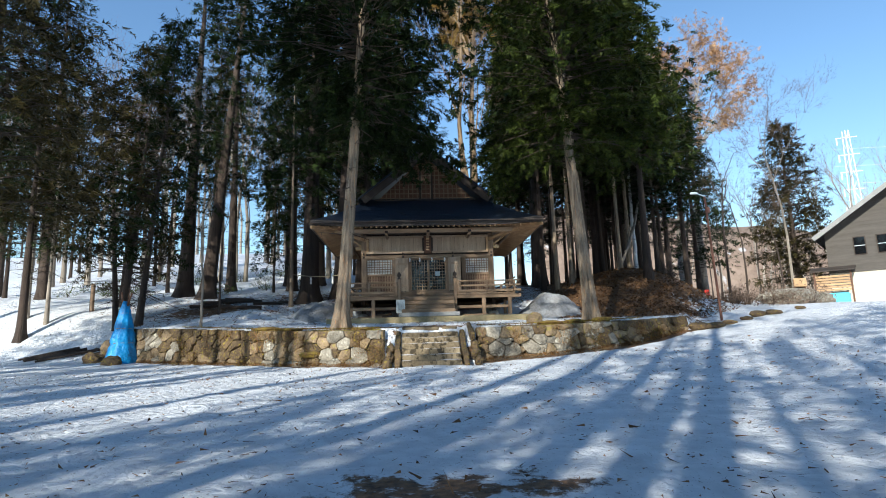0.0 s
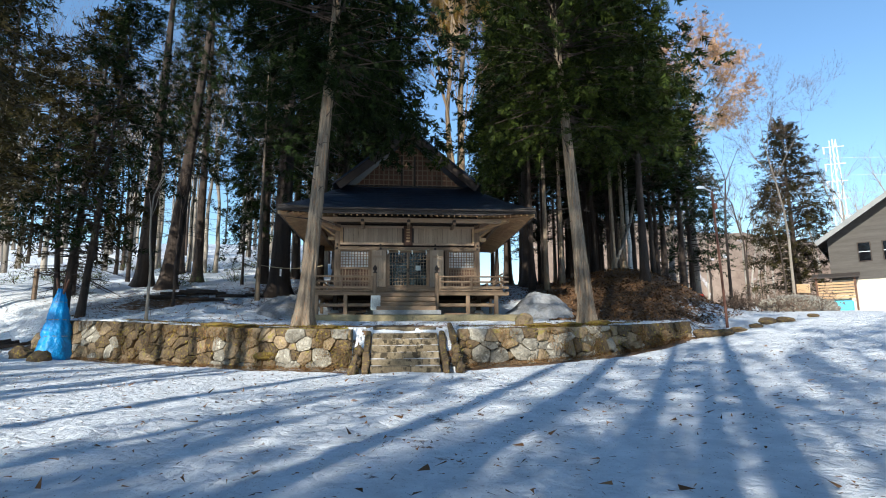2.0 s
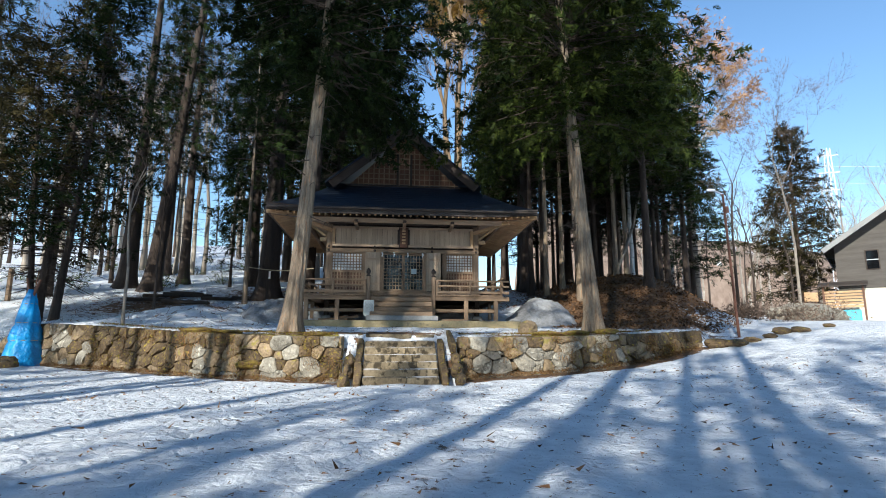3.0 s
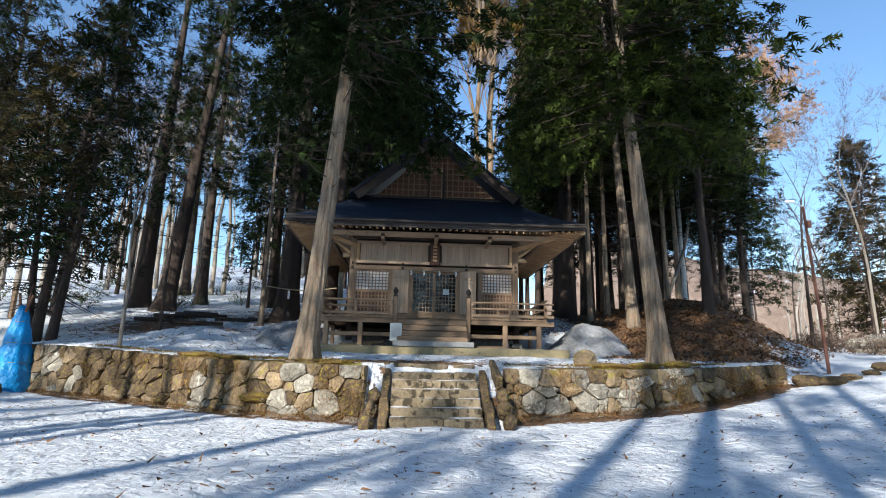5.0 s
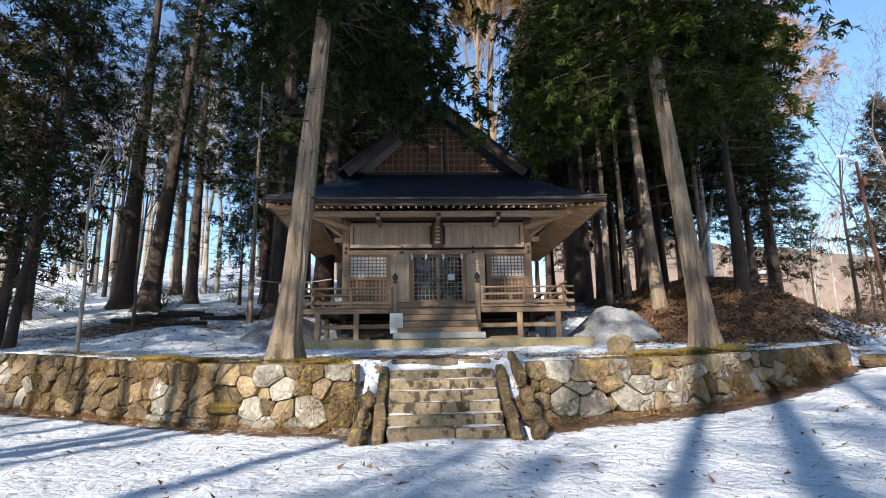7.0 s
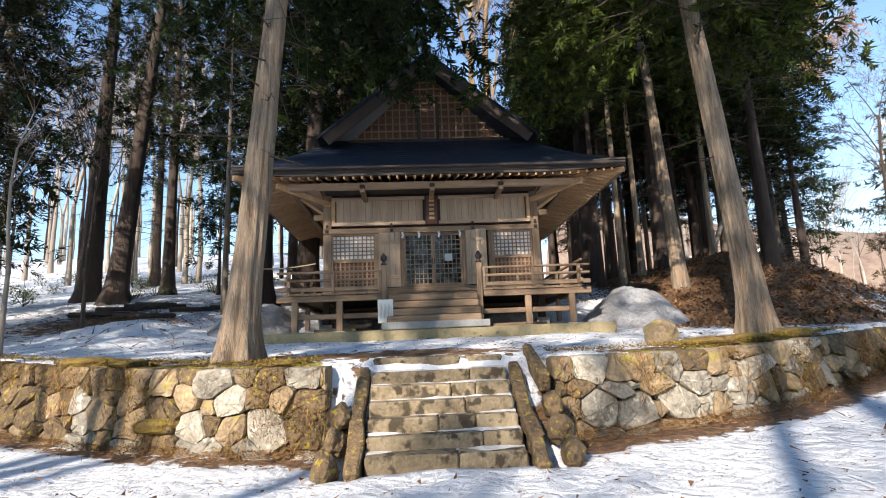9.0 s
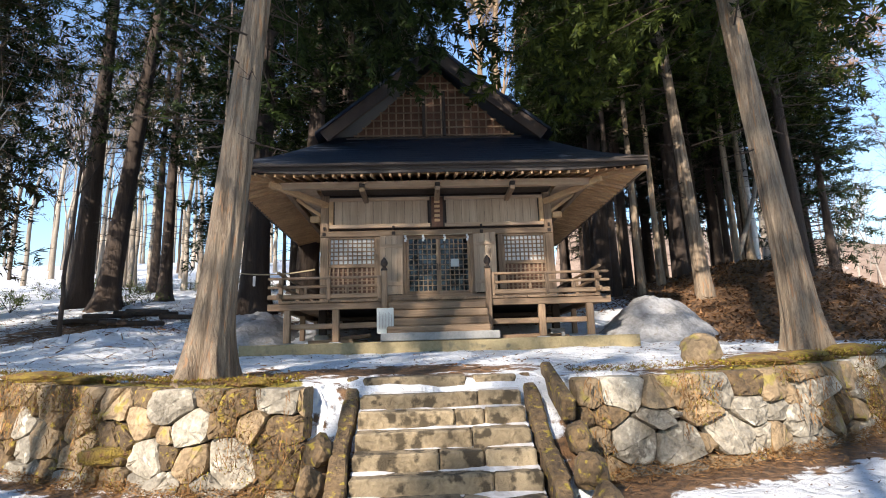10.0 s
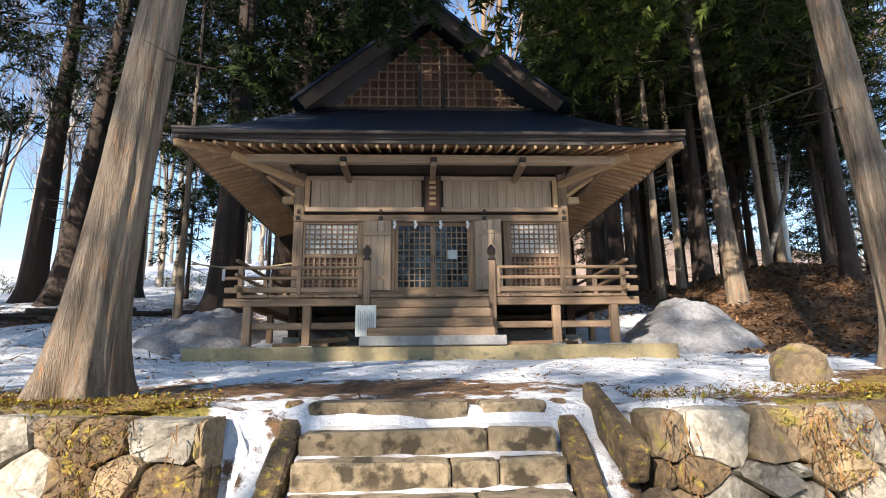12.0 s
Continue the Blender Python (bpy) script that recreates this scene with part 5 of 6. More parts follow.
for k in range(46):
    # rows down the slope; low trees stand where the sun reaches the wall and the hall's forecourt
    line = -27.0 + 25.0 * (k + rs.random()) / 46
    y = -8.0 - 22.0 * rs.random()
    x = line + 0.577 * y
    s = rs.uniform(17.0, 26.0) / 18 * (0.62 if -9.5 < line < -4.0 else 0.8 if -18.0 < line < -9.5 else 1.0)
    copy_thing(shade[k % 2 if k % 5 else 2], pose(x, y, ground_z(x, y), 0, 0, 73 * k) @ Matrix.Diagonal((1.05, 1.05, s, 1)))
for k, (line, y, s) in enumerate(((-0.5, -6.5, 1.0), (3.6, -9.0, 1.1), (5.2, -13.0, 1.2), (7.0, -8.0, 1.1), (8.6, -14.0, 1.2), (10.4, -9.0, 1.25), (12.4, -12.0, 1.3), (14.5, -8.0, 1.3), (-8.3, -10.0, 1.2), (2.6, -16.0, 1.2))):
    x = line + 0.577 * y
    copy_thing(shade[k % 2], pose(x, y, ground_z(x, y), 0, 0, line * 90) @ Matrix.Diagonal((1, 1, s, 1)))
copy_thing(shade[2], pose(-6.3, -13.0, ground_z(-6.3, -13.0), 0, 0, 40) @ Matrix.Diagonal((1.2, 1.2, 1.15, 1)))
for k in range(22):
    # unseen trees added east of the clearing, behind the walker, to block sky light
    a = radians(100 + 75 * (k + rs.random()) / 22)
    d = rs.uniform(22.0, 34.0)
    x, y = 4 + d * math.sin(a), 2 + d * math.cos(a)
    copy_thing(shade[k % 2], pose(x, y, ground_z(x, y), 0, 0, 47 * k) @ Matrix.Diagonal((1.4, 1.4, rs.uniform(1.1, 1.5), 1)))
# unseen high crowns added where their shade falls on hall and bank
tall = conifer("cedar_tree", (-13.9, 2.6, ground_z(-13.9, 2.6)), 30, 0.36, 19.0, 3.6, "unseen tall cedar near the clearing, added for its shade", 64, BARK_DARK, CEDAR_LEAF, branches=75, group=SH, dead=6)
for line, y, s in ((-22.0, -6.0, 1.0), (-19.6, -3.5, 0.95), (-17.8, -8.5, 1.1), (-16.0, -4.0, 1.0), (-14.6, -10.0, 1.12), (-11.0, -9.0, 1.05), (-26.0, -2.0, 1.0), (-29.0, 1.0, 0.8), (-32.0, -3.0, 0.85), (-30.5, -9.0, 1.0), (-5.0, -8.0, 1.0), (-3.4, -5.0, 1.0), (-1.6, -9.0, 1.05), (0.2, -6.0, 1.0)):
    x = line + 0.577 * y
    copy_thing(tall, pose(x, y, ground_z(x, y), 0, 0, line * 77) @ Matrix.Diagonal((1, 1, s, 1)))
# leafless and larch trees
bare_tree("birch_tree", on_ground(15.4, 35.0), 13, 0.13, "white-barked leaning birch among the cedars", 71, BARK_BIRCH, 0.4, 3)
bare_tree("birch_tree", on_ground(13.8, 34.0), 10, 0.11, "pale leaning bare trunk among the cedars", 72, BARK_GREY, 0.4, 3, lean=(0.45, 0.1))
bare_tree("larch_tree", on_ground(5.6, 42.0), 23, 0.17, "tall bare tree with pale bark catching the sun", 73, BARK_TAN, 0.32, 5, leaf=None, first=0.3)
bare_tree("larch_tree", on_ground(6.4, 47.0), 33, 0.4, "golden larch towering behind the hall", 74, BARK_TAN, 0.35, 5, leaf=GOLD_LEAF, leaf_size=(0.42, 0.06, 12))
bare_tree("larch_tree", on_ground(5.2, 45.0), 29, 0.3, "golden larch towering behind the hall", 70, BARK_TAN, 0.32, 5, leaf=GOLD_LEAF, leaf_size=(0.42, 0.06, 12))
bare_tree("birch_tree", on_ground(4.9, 40.0), 20, 0.15, "pale birch with a broom of fine sunlit twigs", 69, BARK_TAN, 0.26, 5, first=0.25)
bare_tree("larch_tree", on_ground(26.6, 47.0), 20, 0.30, "larch with orange winter needles in full sun", 75, BARK_GREY, 0.5, 5, leaf=LARCH_LEAF, leaf_size=(0.22, 0.03, 10))
bare_tree("larch_tree", on_ground(28.0, 53.5), 21.5, 0.30, "larch with orange winter needles in full sun", 76, BARK_GREY, 0.5, 5, leaf=LARCH_LEAF, leaf_size=(0.22, 0.03, 10))
bare_tree("bare_tree", on_ground(25.6, 34.4), 13, 0.085, "leafless tree with fine spreading twigs by the house", 77, BARK_GREY, 0.5, 5)
bare_tree("bare_tree", on_ground(18.6, 30.0), 9, 0.08, "leafless sapling with a crooked limb on the bank", 78, BARK_DARK, 0.6, 3)
bare_tree("bare_tree", on_ground(20.6, 31.5), 8, 0.06, "leafless sapling on the bank", 79, BARK_DARK, 0.6, 3)
bare_tree("bare_tree", on_ground(22.6, 31.2), 7, 0.06, "leafless shrub beside the snowy path", 80, BARK_DARK, 0.7, 4)
conifer("fir_tree", on_ground(28.4, 37.6), 13.2, 0.24, 1.0, 3.0, "dense dark pyramidal fir beside the house", 81, BARK_DARK, CEDAR_BROWN, branches=330, dead=2, droop=0.2)
conifer("fir_tree", on_ground(24.2, 43.5), 15.5, 0.24, 2.5, 3.2, "dark bushy fir at the end of the stand", 82, BARK_DARK, CEDAR_LEAF, branches=230, dead=4, droop=0.3)
bare_tree("sapling", on_ground(-8.25, 23.6), 6.2, 0.055, "thin bare sapling at the wall top", 83, BARK_GREY, 0.6, 3)
bare_tree("sapling", on_ground(-8.9, 27.6), 6.5, 0.06, "thin bare sapling in the snow", 84, BARK_DARK, 0.6, 3)
# leafless woods up the slope
wood = [bare_tree("bare_tree", on_ground(-20.0, 52.0), 17, 0.17, "slender leafless tree of the snowy hillside wood", 90, BARK_GREY, 0.35, 4, group="leafless hillside wood"),
        bare_tree("bare_tree", on_ground(-28.0, 50.0), 19, 0.20, "slender leafless tree of the snowy hillside wood", 91, BARK_GREY, 0.4, 4, group="leafless hillside wood"),
        bare_tree("bare_tree", on_ground(-12.0, 56.0), 15, 0.13, "slender leafless tree of the snowy hillside wood", 92, BARK_DARK, 0.4, 4, group="leafless hillside wood")]
for k in range(130):
    y = 40 + 55 * rs.random() ** 0.8
    x = -0.95 * y * (0.15 + 0.85 * rs.random()) + 3
    if -16.5 < x < -3 and y < 48:
        continue
    copy_thing(wood[k % 3], pose(x, y, ground_z(x, y), 0, 0, rs.uniform(0, 360)))
for k in range(30):
    y = 62 + 60 * rs.random()
    x = 26 + y * (0.05 + 0.6 * rs.random())
    copy_thing(wood[k % 3], pose(x, y, ground_z(x, y), 0, 0, rs.uniform(0, 360)))


# ---- stones, tarpaulin, boards and lamp ----
def boulder(name, at, size, label, seed, mat, flat_top=0.0):
    bm = B()
    bmesh.ops.create_icosphere(bm, subdivisions=3, radius=1)
    for v in bm.verts:
        d = v.co.copy()
        k = 1 + 0.34 * noise.noise(d * 0.9 + Vector((seed, 0, 0))) + 0.16 * noise.noise(d * 2.2 + Vector((seed, 3, 0))) + 0.05 * noise.noise(d * 5 + Vector((seed, 5, 0)))
        v.co = Vector((d.x * size[0] * k, d.y * size[1] * k, max(-0.75, d.z) * size[2] * k))
    bm.transform(Matrix.Translation(Vector(at) + Vector((0, 0, size[2] * 0.55))))
    ob = part(name, bm, mat, None)
    return tagged(ob, label, "stone")


boulder("boulder", on_ground(5.15, 20.6), (0.31, 0.28, 0.27), "rough tan boulder on the mossy wall top", 4, STONE_BROWN)
boulder("boulder", (-13.1, 24.7, ground_z(-13.1, 24.7)), (0.40, 0.32, 0.28), "mossy brown stone beside the tarpaulin", 6, MOSSY)
boulder("boulder", (-11.55, 23.2, ground_z(-11.55, 23.2)), (0.38, 0.30, 0.26), "dark stone holding down the tarpaulin", 8, MOSSY)
boulder("boulder", (-12.7, 25.4, ground_z(-12.7, 25.4)), (0.45, 0.4, 0.4), "dark stone beside the tarpaulin", 9, STONE_BROWN)
for k, (x, y, s) in enumerate(((12.9, 21.9, 0.3), (13.7, 22.2, 0.22), (14.6, 22.5, 0.2), (15.4, 22.9, 0.3), (15.9, 22.6, 0.26), (17.4, 23.0, 0.16), (12.5, 22.4, 0.36))):
    boulder("stone", on_ground(x, y), (s * 1.3, s, s * 0.5), "dark stone poking out of the snow bank", 20 + k, MOSSY)
boulder("boulder", on_ground(22.0, 30.4), (1.7, 1.0, 0.55), "broad dark rock by the path", 31, STONE)
boulder("boulder", on_ground(24.5, 31.4), (1.3, 0.8, 0.4), "snow-capped rock by the path", 32, STONE)
# loose mossy stones by the stair
for k, (x, y, z, s) in enumerate(((-0.28, 17.75, 0.85, 0.20), (-0.22, 18.1, 1.05, 0.2), (-0.2, 18.5, 1.32, 0.2), (2.62, 17.75, 0.88, 0.19), (2.58, 18.1, 1.08, 0.2), (2.6, 18.5, 1.36, 0.18))):
    boulder("kerb_stone", (x, y, z - 0.12), (s * 0.75, s * 1.2, s), "mossy stone edging the stair", 40 + k, MOSSY)
stub = bar(B(), (2.58, 18.7, 1.62), (2.52, 19.6, 2.02), 0.15, 0.3, 0.03)
for v in stub.verts:
    v.co += Vector((noise.noise(v.co * 5) * 0.03, 0, noise.noise(v.co * 4) * 0.02))
tagged(part("kerb_stone", stub, MOSSY, None), "dark mossy kerb stone standing in snow", "stone")


for k, (x, y, sx, sy, sz) in enumerate(((-2.85, 19.55, 0.55, 0.34, 0.17), (-1.15, 19.25, 0.42, 0.2, 0.06), (-4.9, 20.75, 0.5, 0.24, 0.1), (5.6, 19.75, 0.5, 0.2, 0.09), (-3.9, 20.3, 0.42, 0.2, 0.07), (6.6, 20.25, 0.4, 0.22, 0.10), (7.9, 20.95, 0.4, 0.25, 0.12))):
    boulder("moss_cushion", (x, y + 0.22, ground_z(x, y + 0.22) - 0.03), (sx, sy, sz), "cushion of yellow-green moss on the wall top", 60 + k, MOSS)["category"] = "moss"


def tarp_cone():
    t = thing("tarpaulin_bundle", (-11.7, 24.3, ground_z(-11.7, 24.3)), "tall cone of blue tarpaulin tied with cord around poles", "tarpaulin")
    bm = B()
    rings, n, hgt = [], 40, 2.62
    for i in range(23):
        u = i / 22
        r = 0.50 * (1 - u) ** 1.15 + 0.19
        r *= 1 - 0.10 * math.exp(-((u - 0.32) / 0.02) ** 2) - 0.10 * math.exp(-((u - 0.55) / 0.02) ** 2) - 0.18 * math.exp(-((u - 0.80) / 0.03) ** 2)
        if u > 0.82:
            r *= 1 - 0.5 * (u - 0.82) / 0.18
        ring = []
        for k in range(n):
            a = 2 * math.pi * k / n
            f = 1 + (0.055 * math.sin(a * 9 + 3 * math.sin(u * 4)) + 0.09 * noise.noise(Vector((math.cos(a) * 2, math.sin(a) * 2, u * 6)))) * (0.5 + u * 0.6)
            ring.append(bm.verts.new((-11.7 + r * f * math.cos(a), 24.3 + r * f * math.sin(a), t.location.z - 0.05 + hgt * u + 0.05 * math.sin(a * 5) * (u > 0.95))))
        rings.append(ring)
    for ra, rb in zip(rings, rings[1:]):
        for k in range(n):
            bm.faces.new((ra[k], ra[(k + 1) % n], rb[(k + 1) % n], rb[k]))
    bm.faces.new(rings[-1])
    part("sheet", bm, TARP, t, flat=False)
    for u, r in ((0.32, 0.47), (0.55, 0.36), (0.80, 0.22)):
        bm = B()
        for k in range(20):
            a, b = 2 * math.pi * k / 20, 2 * math.pi * (k + 1) / 20
            z = t.location.z + hgt * u
            pipe(bm, (-11.7 + r * math.cos(a), 24.3 + r * math.sin(a), z), (-11.7 + r * math.cos(b), 24.3 + r * math.sin(b), z), 0.012, sides=4)
        part("cord", bm, ROPE, t, "thin tying cord")
    for dx, dy, l2 in ((-0.12, 0, 0.45), (0.08, 0.05, 0.75), (0.16, -0.03, 0.4)):
        part("pole", pipe(B(), (-11.7 + dx * 0.4, 24.3 + dy, t.location.z + 2.3), (-11.7 + dx * 1.6, 24.3 + dy, t.location.z + 2.55 + l2), 0.05 if l2 < 0.6 else 0.022, 0.04 if l2 < 0.6 else 0.012, 7), WOOD_RED, t)


tarp_cone()


def street_lamp():
    x, y = 14.3, 23.8
    z = ground_z(x, y)
    t = thing("street_lamp", (x, y, z), "thin rusty steel pole with a small lamp arm", "lamp post")
    top = Vector((x - 0.12, y + 0.1, z + 5.7))
    part("pole", pipe(B(), (x, y, z - 0.3), top, 0.055, 0.045, 10), RUST, t)
    part("arm", pipe(B(), top, top + Vector((-0.42, -0.1, 0.12)), 0.025, 0.02, 8), STEEL, t)
    part("lamp_head", box(B(), top.x - 0.72, top.x - 0.38, top.y - 0.17, top.y - 0.05, top.z + 0.08, top.z + 0.17, 0.03), STEEL, t, "small grey lamp head")
    part("box", box(B(), x - 0.16, x - 0.03, y - 0.09, y + 0.05, z + 4.9, z + 5.15, 0.01), RUST, t)


street_lamp()


def notice_sign():
    t = thing("notice_sign", (0.05, 25.2, 2.45), "white metal notice board with faint lines of writing by the steps", "sign")
    part("board", box(B(), -0.18, 0.23, 25.72, 25.745, 2.86, 3.48, 0.01), WHITE_PAINT, t)
    for k in range(9):
        part("writing", box(B(), -0.12 + k * 0.036, -0.108 + k * 0.036, 25.716, 25.7195, 2.98, 3.38 - 0.03 * (k % 3)), GREY_STONE, t)
    for x in (-0.02, 0.07):
        part("leg", pipe(B(), (x, 25.755, 2.40), (x, 25.755, 3.3), 0.012, sides=6), STEEL, t)


notice_sign()


def sacred_rope():
    t = thing("door_rope", (CX, WY - 0.1, 5.8), "thin straw rope with white paper streamers over the door", "rope")
    bm = B()
    xs = [CX - 1.0 + 2.0 * k / 16 for k in range(17)]
    for a, b in zip(xs, xs[1:]):
        pipe(bm, (a, WY - 0.10, 5.80 - 0.05 * math.sin(math.pi * (a - CX + 1) / 2)), (b, WY - 0.10, 5.80 - 0.05 * math.sin(math.pi * (b - CX + 1) / 2)), 0.012, sides=5)
    part("cord", bm, ROPE, t)
    for x in (-0.93, -0.42, 0.2, 0.86):
        bm = B()
        for k in range(3):
            box(bm, CX + x - 0.04 + 0.02 * (k % 2), CX + x + 0.02 + 0.02 * (k % 2), WY - 0.112 - 0.004 * k, WY - 0.108 - 0.004 * k, 5.68 - 0.06 * k, 5.76 - 0.06 * k)
        part("streamer", bm, PAPER, t, "folded white paper streamer")


sacred_rope()


def trunk_rope():
    t = thing("tree_rope", (-4.9, 34.0, 5.6), "straw rope with paper streamers strung between the great cedars", "rope")
    bm = B()
    for k in range(18):
        a, b = k / 18, (k + 1) / 18
        pa = Vector((-6.6 + 3.4 * a, 33.45, 5.75 - 0.16 * math.sin(math.pi * a)))
        pb = Vector((-6.6 + 3.4 * b, 33.45, 5.75 - 0.16 * math.sin(math.pi * b)))
        pipe(bm, pa, pb, 0.025, sides=5)
    part("cord", bm, ROPE, t)
    for x in (-5.5, -4.2):
        part("streamer", box(B(), x - 0.05, x + 0.05, 33.41, 33.42, 5.15, 5.55), PAPER, t, "white paper streamer")


trunk_rope()


def snow_heap(name, cx, cy, rx, ry, h, label, seed):
    bm = B()
    n, m = 24, 80
    rings = []
    for i in range(n + 1):
        u = i / n
        ring = []
        for k in range(m):
            a = 2 * math.pi * k / m
            w = 1 + 0.16 * noise.noise(Vector((math.cos(a) * 1.3, math.sin(a) * 1.3, seed)))
            x, y = cx + rx * w * u * math.cos(a), cy + ry * w * u * math.sin(a)
            z = ground_z(x, y) - 0.06 + h * (1 - u ** 1.7) * (1 + 0.3 * noise.noise(Vector((x, y, seed)))) + 0.16 * noise.noise(Vector((x * 1.8, y * 1.8, seed))) + 0.07 * noise.noise(Vector((x * 5.0, y * 5.0, seed)))
            ring.append(bm.verts.new((x, y, z)))
        rings.append(ring)
    for ra, rb in zip(rings, rings[1:]):
        for k in range(m):
            bm.faces.new((ra[k], ra[(k + 1) % m], rb[(k + 1) % m], rb[k]))
    bmesh.ops.remove_doubles(bm, verts=bm.verts, dist=0.001)
    return tagged(part(name, bm, DIRTY_SNOW, None, flat=False), label, "snow heap")


snow_heap("snow_heap", 7.7, 28.0, 1.7, 1.6, 0.95, "grey heap of old snow slid from the roof", 2)
snow_heap("snow_heap", -4.2, 29.0, 1.5, 2.4, 0.75, "grey heap of old snow slid from the roof", 5)


def wooden_post(x, y, h, r, label, mat=WOOD_Z):
    bm = pipe(B(), (x, y, ground_z(x, y) - 0.2), (x, y, ground_z(x, y) + h), r, r * 0.95, 9)
    return tagged(part("wooden_post", bm, mat, None), label, "post")


wooden_post(-17.4, 32.0, 1.55, 0.12, "weathered wooden post standing in the snow")
# felled logs
rl = random.Random(8)
for k in range(9):
    x, y = -9.6 + rl.uniform(-2.6, 2.8), 32.8 + rl.uniform(-1.6, 2.2)
    a, ln = rl.uniform(-0.5, 0.5), rl.uniform(0.9, 2.4)
    p = Vector((x, y, ground_z(x, y) + 0.10))
    q = Vector((x + ln * math.cos(a), y + ln * math.sin(a) * 0.6, 0))
    q.z = ground_z(q.x, q.y) + 0.10
    tagged(part("log", pipe(B(), p, q, 0.10, 0.08, 8), BARK_DARK, None, flat=False), "fallen dark log lying in the snow", "log", "fallen logs")
for k in range(7):
    x, y = -14.6 + rl.uniform(-1.2, 1.0), 26.4 + rl.uniform(-0.8, 0.8)
    p = Vector((x, y, ground_z(x, y) + 0.06))
    q = Vector((x - 1.8 + rl.uniform(-0.4, 0.4), y - 0.7 + rl.uniform(-0.3, 0.3), 0))
    q.z = ground_z(q.x, q.y) + 0.06
    tagged(part("log", pipe(B(), p, q, 0.07, 0.05, 7), BARK_DARK, None, flat=False), "fallen dark log lying in the snow", "log", "fallen logs")
for k in range(5):
    p = Vector((CX + 2.2 + rl.uniform(-0.6, 0.4), 27.0 + 0.25 * k, PLINTH + 0.08))
    tagged(part("stored_timber", bar(B(), p, p + Vector((1.3, rl.uniform(-0.2, 0.2), 0.02)), 0.12, 0.10, 0.01), WOOD_X, None), "old timber stored under the veranda", "timber")
    p = Vector((CX - 3.4 + rl.uniform(-0.3, 0.4), 27.0 + 0.25 * k, PLINTH + 0.08))
    tagged(part("stored_timber", bar(B(), p, p + Vector((1.2, rl.uniform(-0.3, 0.3), 0.15 * (k % 2))), 0.14, 0.10, 0.01), WOOD_X, None), "old timber stored under the veranda", "timber")


# ---- the house beyond the clearing ----
def house():
    c = Vector((30.9, 31.6, 0))
    z0 = ground_z(29.0, 32.0)
    t = thing("house", (c.x, c.y, z0), "grey boarded house with a gabled roof over a cream plaster base", "house")
    rot = pose(c.x, c.y, 0, 0, 0, -44)   # local x along the gable wall, local y away from the clearing
    half, depth, eave, peak = 3.9, 9.0, z0 + 4.7, z0 + 7.4

    def put(name, bm, mat, parent=t, label=""):
        bm.transform(rot)
        return part(name, bm, mat, parent, label)

    put("wall", box(B(), -half, half, 0, depth, z0 - 0.3, z0 + 2.05), PLASTER, label="cream plaster base wall")
    bm = B()
    f = [(-half, 0, z0 + 2.05), (half, 0, z0 + 2.05), (half, 0, eave), (0, 0, peak), (-half, 0, eave)]
    a = [bm.verts.new((p[0], -0.06, p[2])) for p in f]
    b = [bm.verts.new((p[0], depth, p[2])) for p in f]
    bm.faces.new(a)
    bm.faces.new(b[::-1])
    for i in range(5):
        bm.faces.new((a[i], b[i], b[(i + 1) % 5], a[(i + 1) % 5]))
    put("wall", bm, HOUSE_GREY, label="grey horizontal board wall")
    for s in (-1, 1):
        roof = put("roof", bar(B(), (s * (half + 0.55), depth / 2 - 0.4, eave - 0.38), (0, depth / 2 - 0.4, peak + 0.04), depth + 1.2, 0.14), FASCIA, label="dark roof slope with pale bargeboard")
        put("bargeboard", bar(B(), (s * (half + 0.55), -1.02, eave - 0.40), (0, -1.02, peak + 0.0), 0.05, 0.28), GREY_STONE, roof)
    for x in (-2.1, -0.9):
        w = put("window", box(B(), x - 0.34, x + 0.34, -0.10, -0.062, z0 + 3.1, z0 + 4.3, 0.01), WOOD_DARK)
        put("pane", box(B(), x - 0.28, x + 0.28, -0.115, -0.102, z0 + 3.16, z0 + 4.24), GLASS, w)
        put("glazing_bar", box(B(), x - 0.28, x + 0.28, -0.125, -0.116, z0 + 3.68, z0 + 3.72), STEEL, w)
    # lean-to shelter at the corner
    lean = thing("shelter", (c.x, c.y, z0), "slatted wooden shelter against the house wall", "shelter")
    for x in (-4.6, -2.7):
        bm = box(B(), x - 0.05, x + 0.05, -1.55, -1.45, z0 - 0.1, z0 + 2.2)
        put("post", bm, WOOD_RED, lean)
    put("roof", bar(B(), (-3.65, -1.8, z0 + 2.1), (-3.65, -0.1, z0 + 2.45), 2.4, 0.07), FASCIA, lean)
    for k in range(6):
        put("slat", box(B(), -4.6, -2.7, -1.5, -1.46, z0 + 0.85 + k * 0.17, z0 + 0.97 + k * 0.17), WOOD_WARM, lean)
    tub = thing("water_tub", (c.x, c.y, z0), "pale blue plastic tub under the shelter", "tub")
    put("tub", box(B(), -4.4, -2.9, -1.42, -0.7, z0 - 0.02, z0 + 0.72, 0.05), CYAN_TUB, tub)
    # small board on two legs
    sg = thing("signboard", (23.9, 31.5, ground_z(23.9, 31.5)), "small brown wooden board on two thin legs", "sign")
    zz = ground_z(23.9, 31.5)
    part("board", box(B(), 23.5, 24.3, 31.48, 31.54, zz + 1.0, zz + 1.5, 0.02), WOOD_WARM, sg)
    for x in (23.58, 24.22):
        part("leg", box(B(), x - 0.04, x + 0.04, 31.55, 31.62, zz - 0.1, zz + 1.5), WOOD_RED, sg)
    bin_ = thing("marker", (22.8, 40.0, ground_z(22.8, 40)), "small red hydrant marker in the snow", "marker")
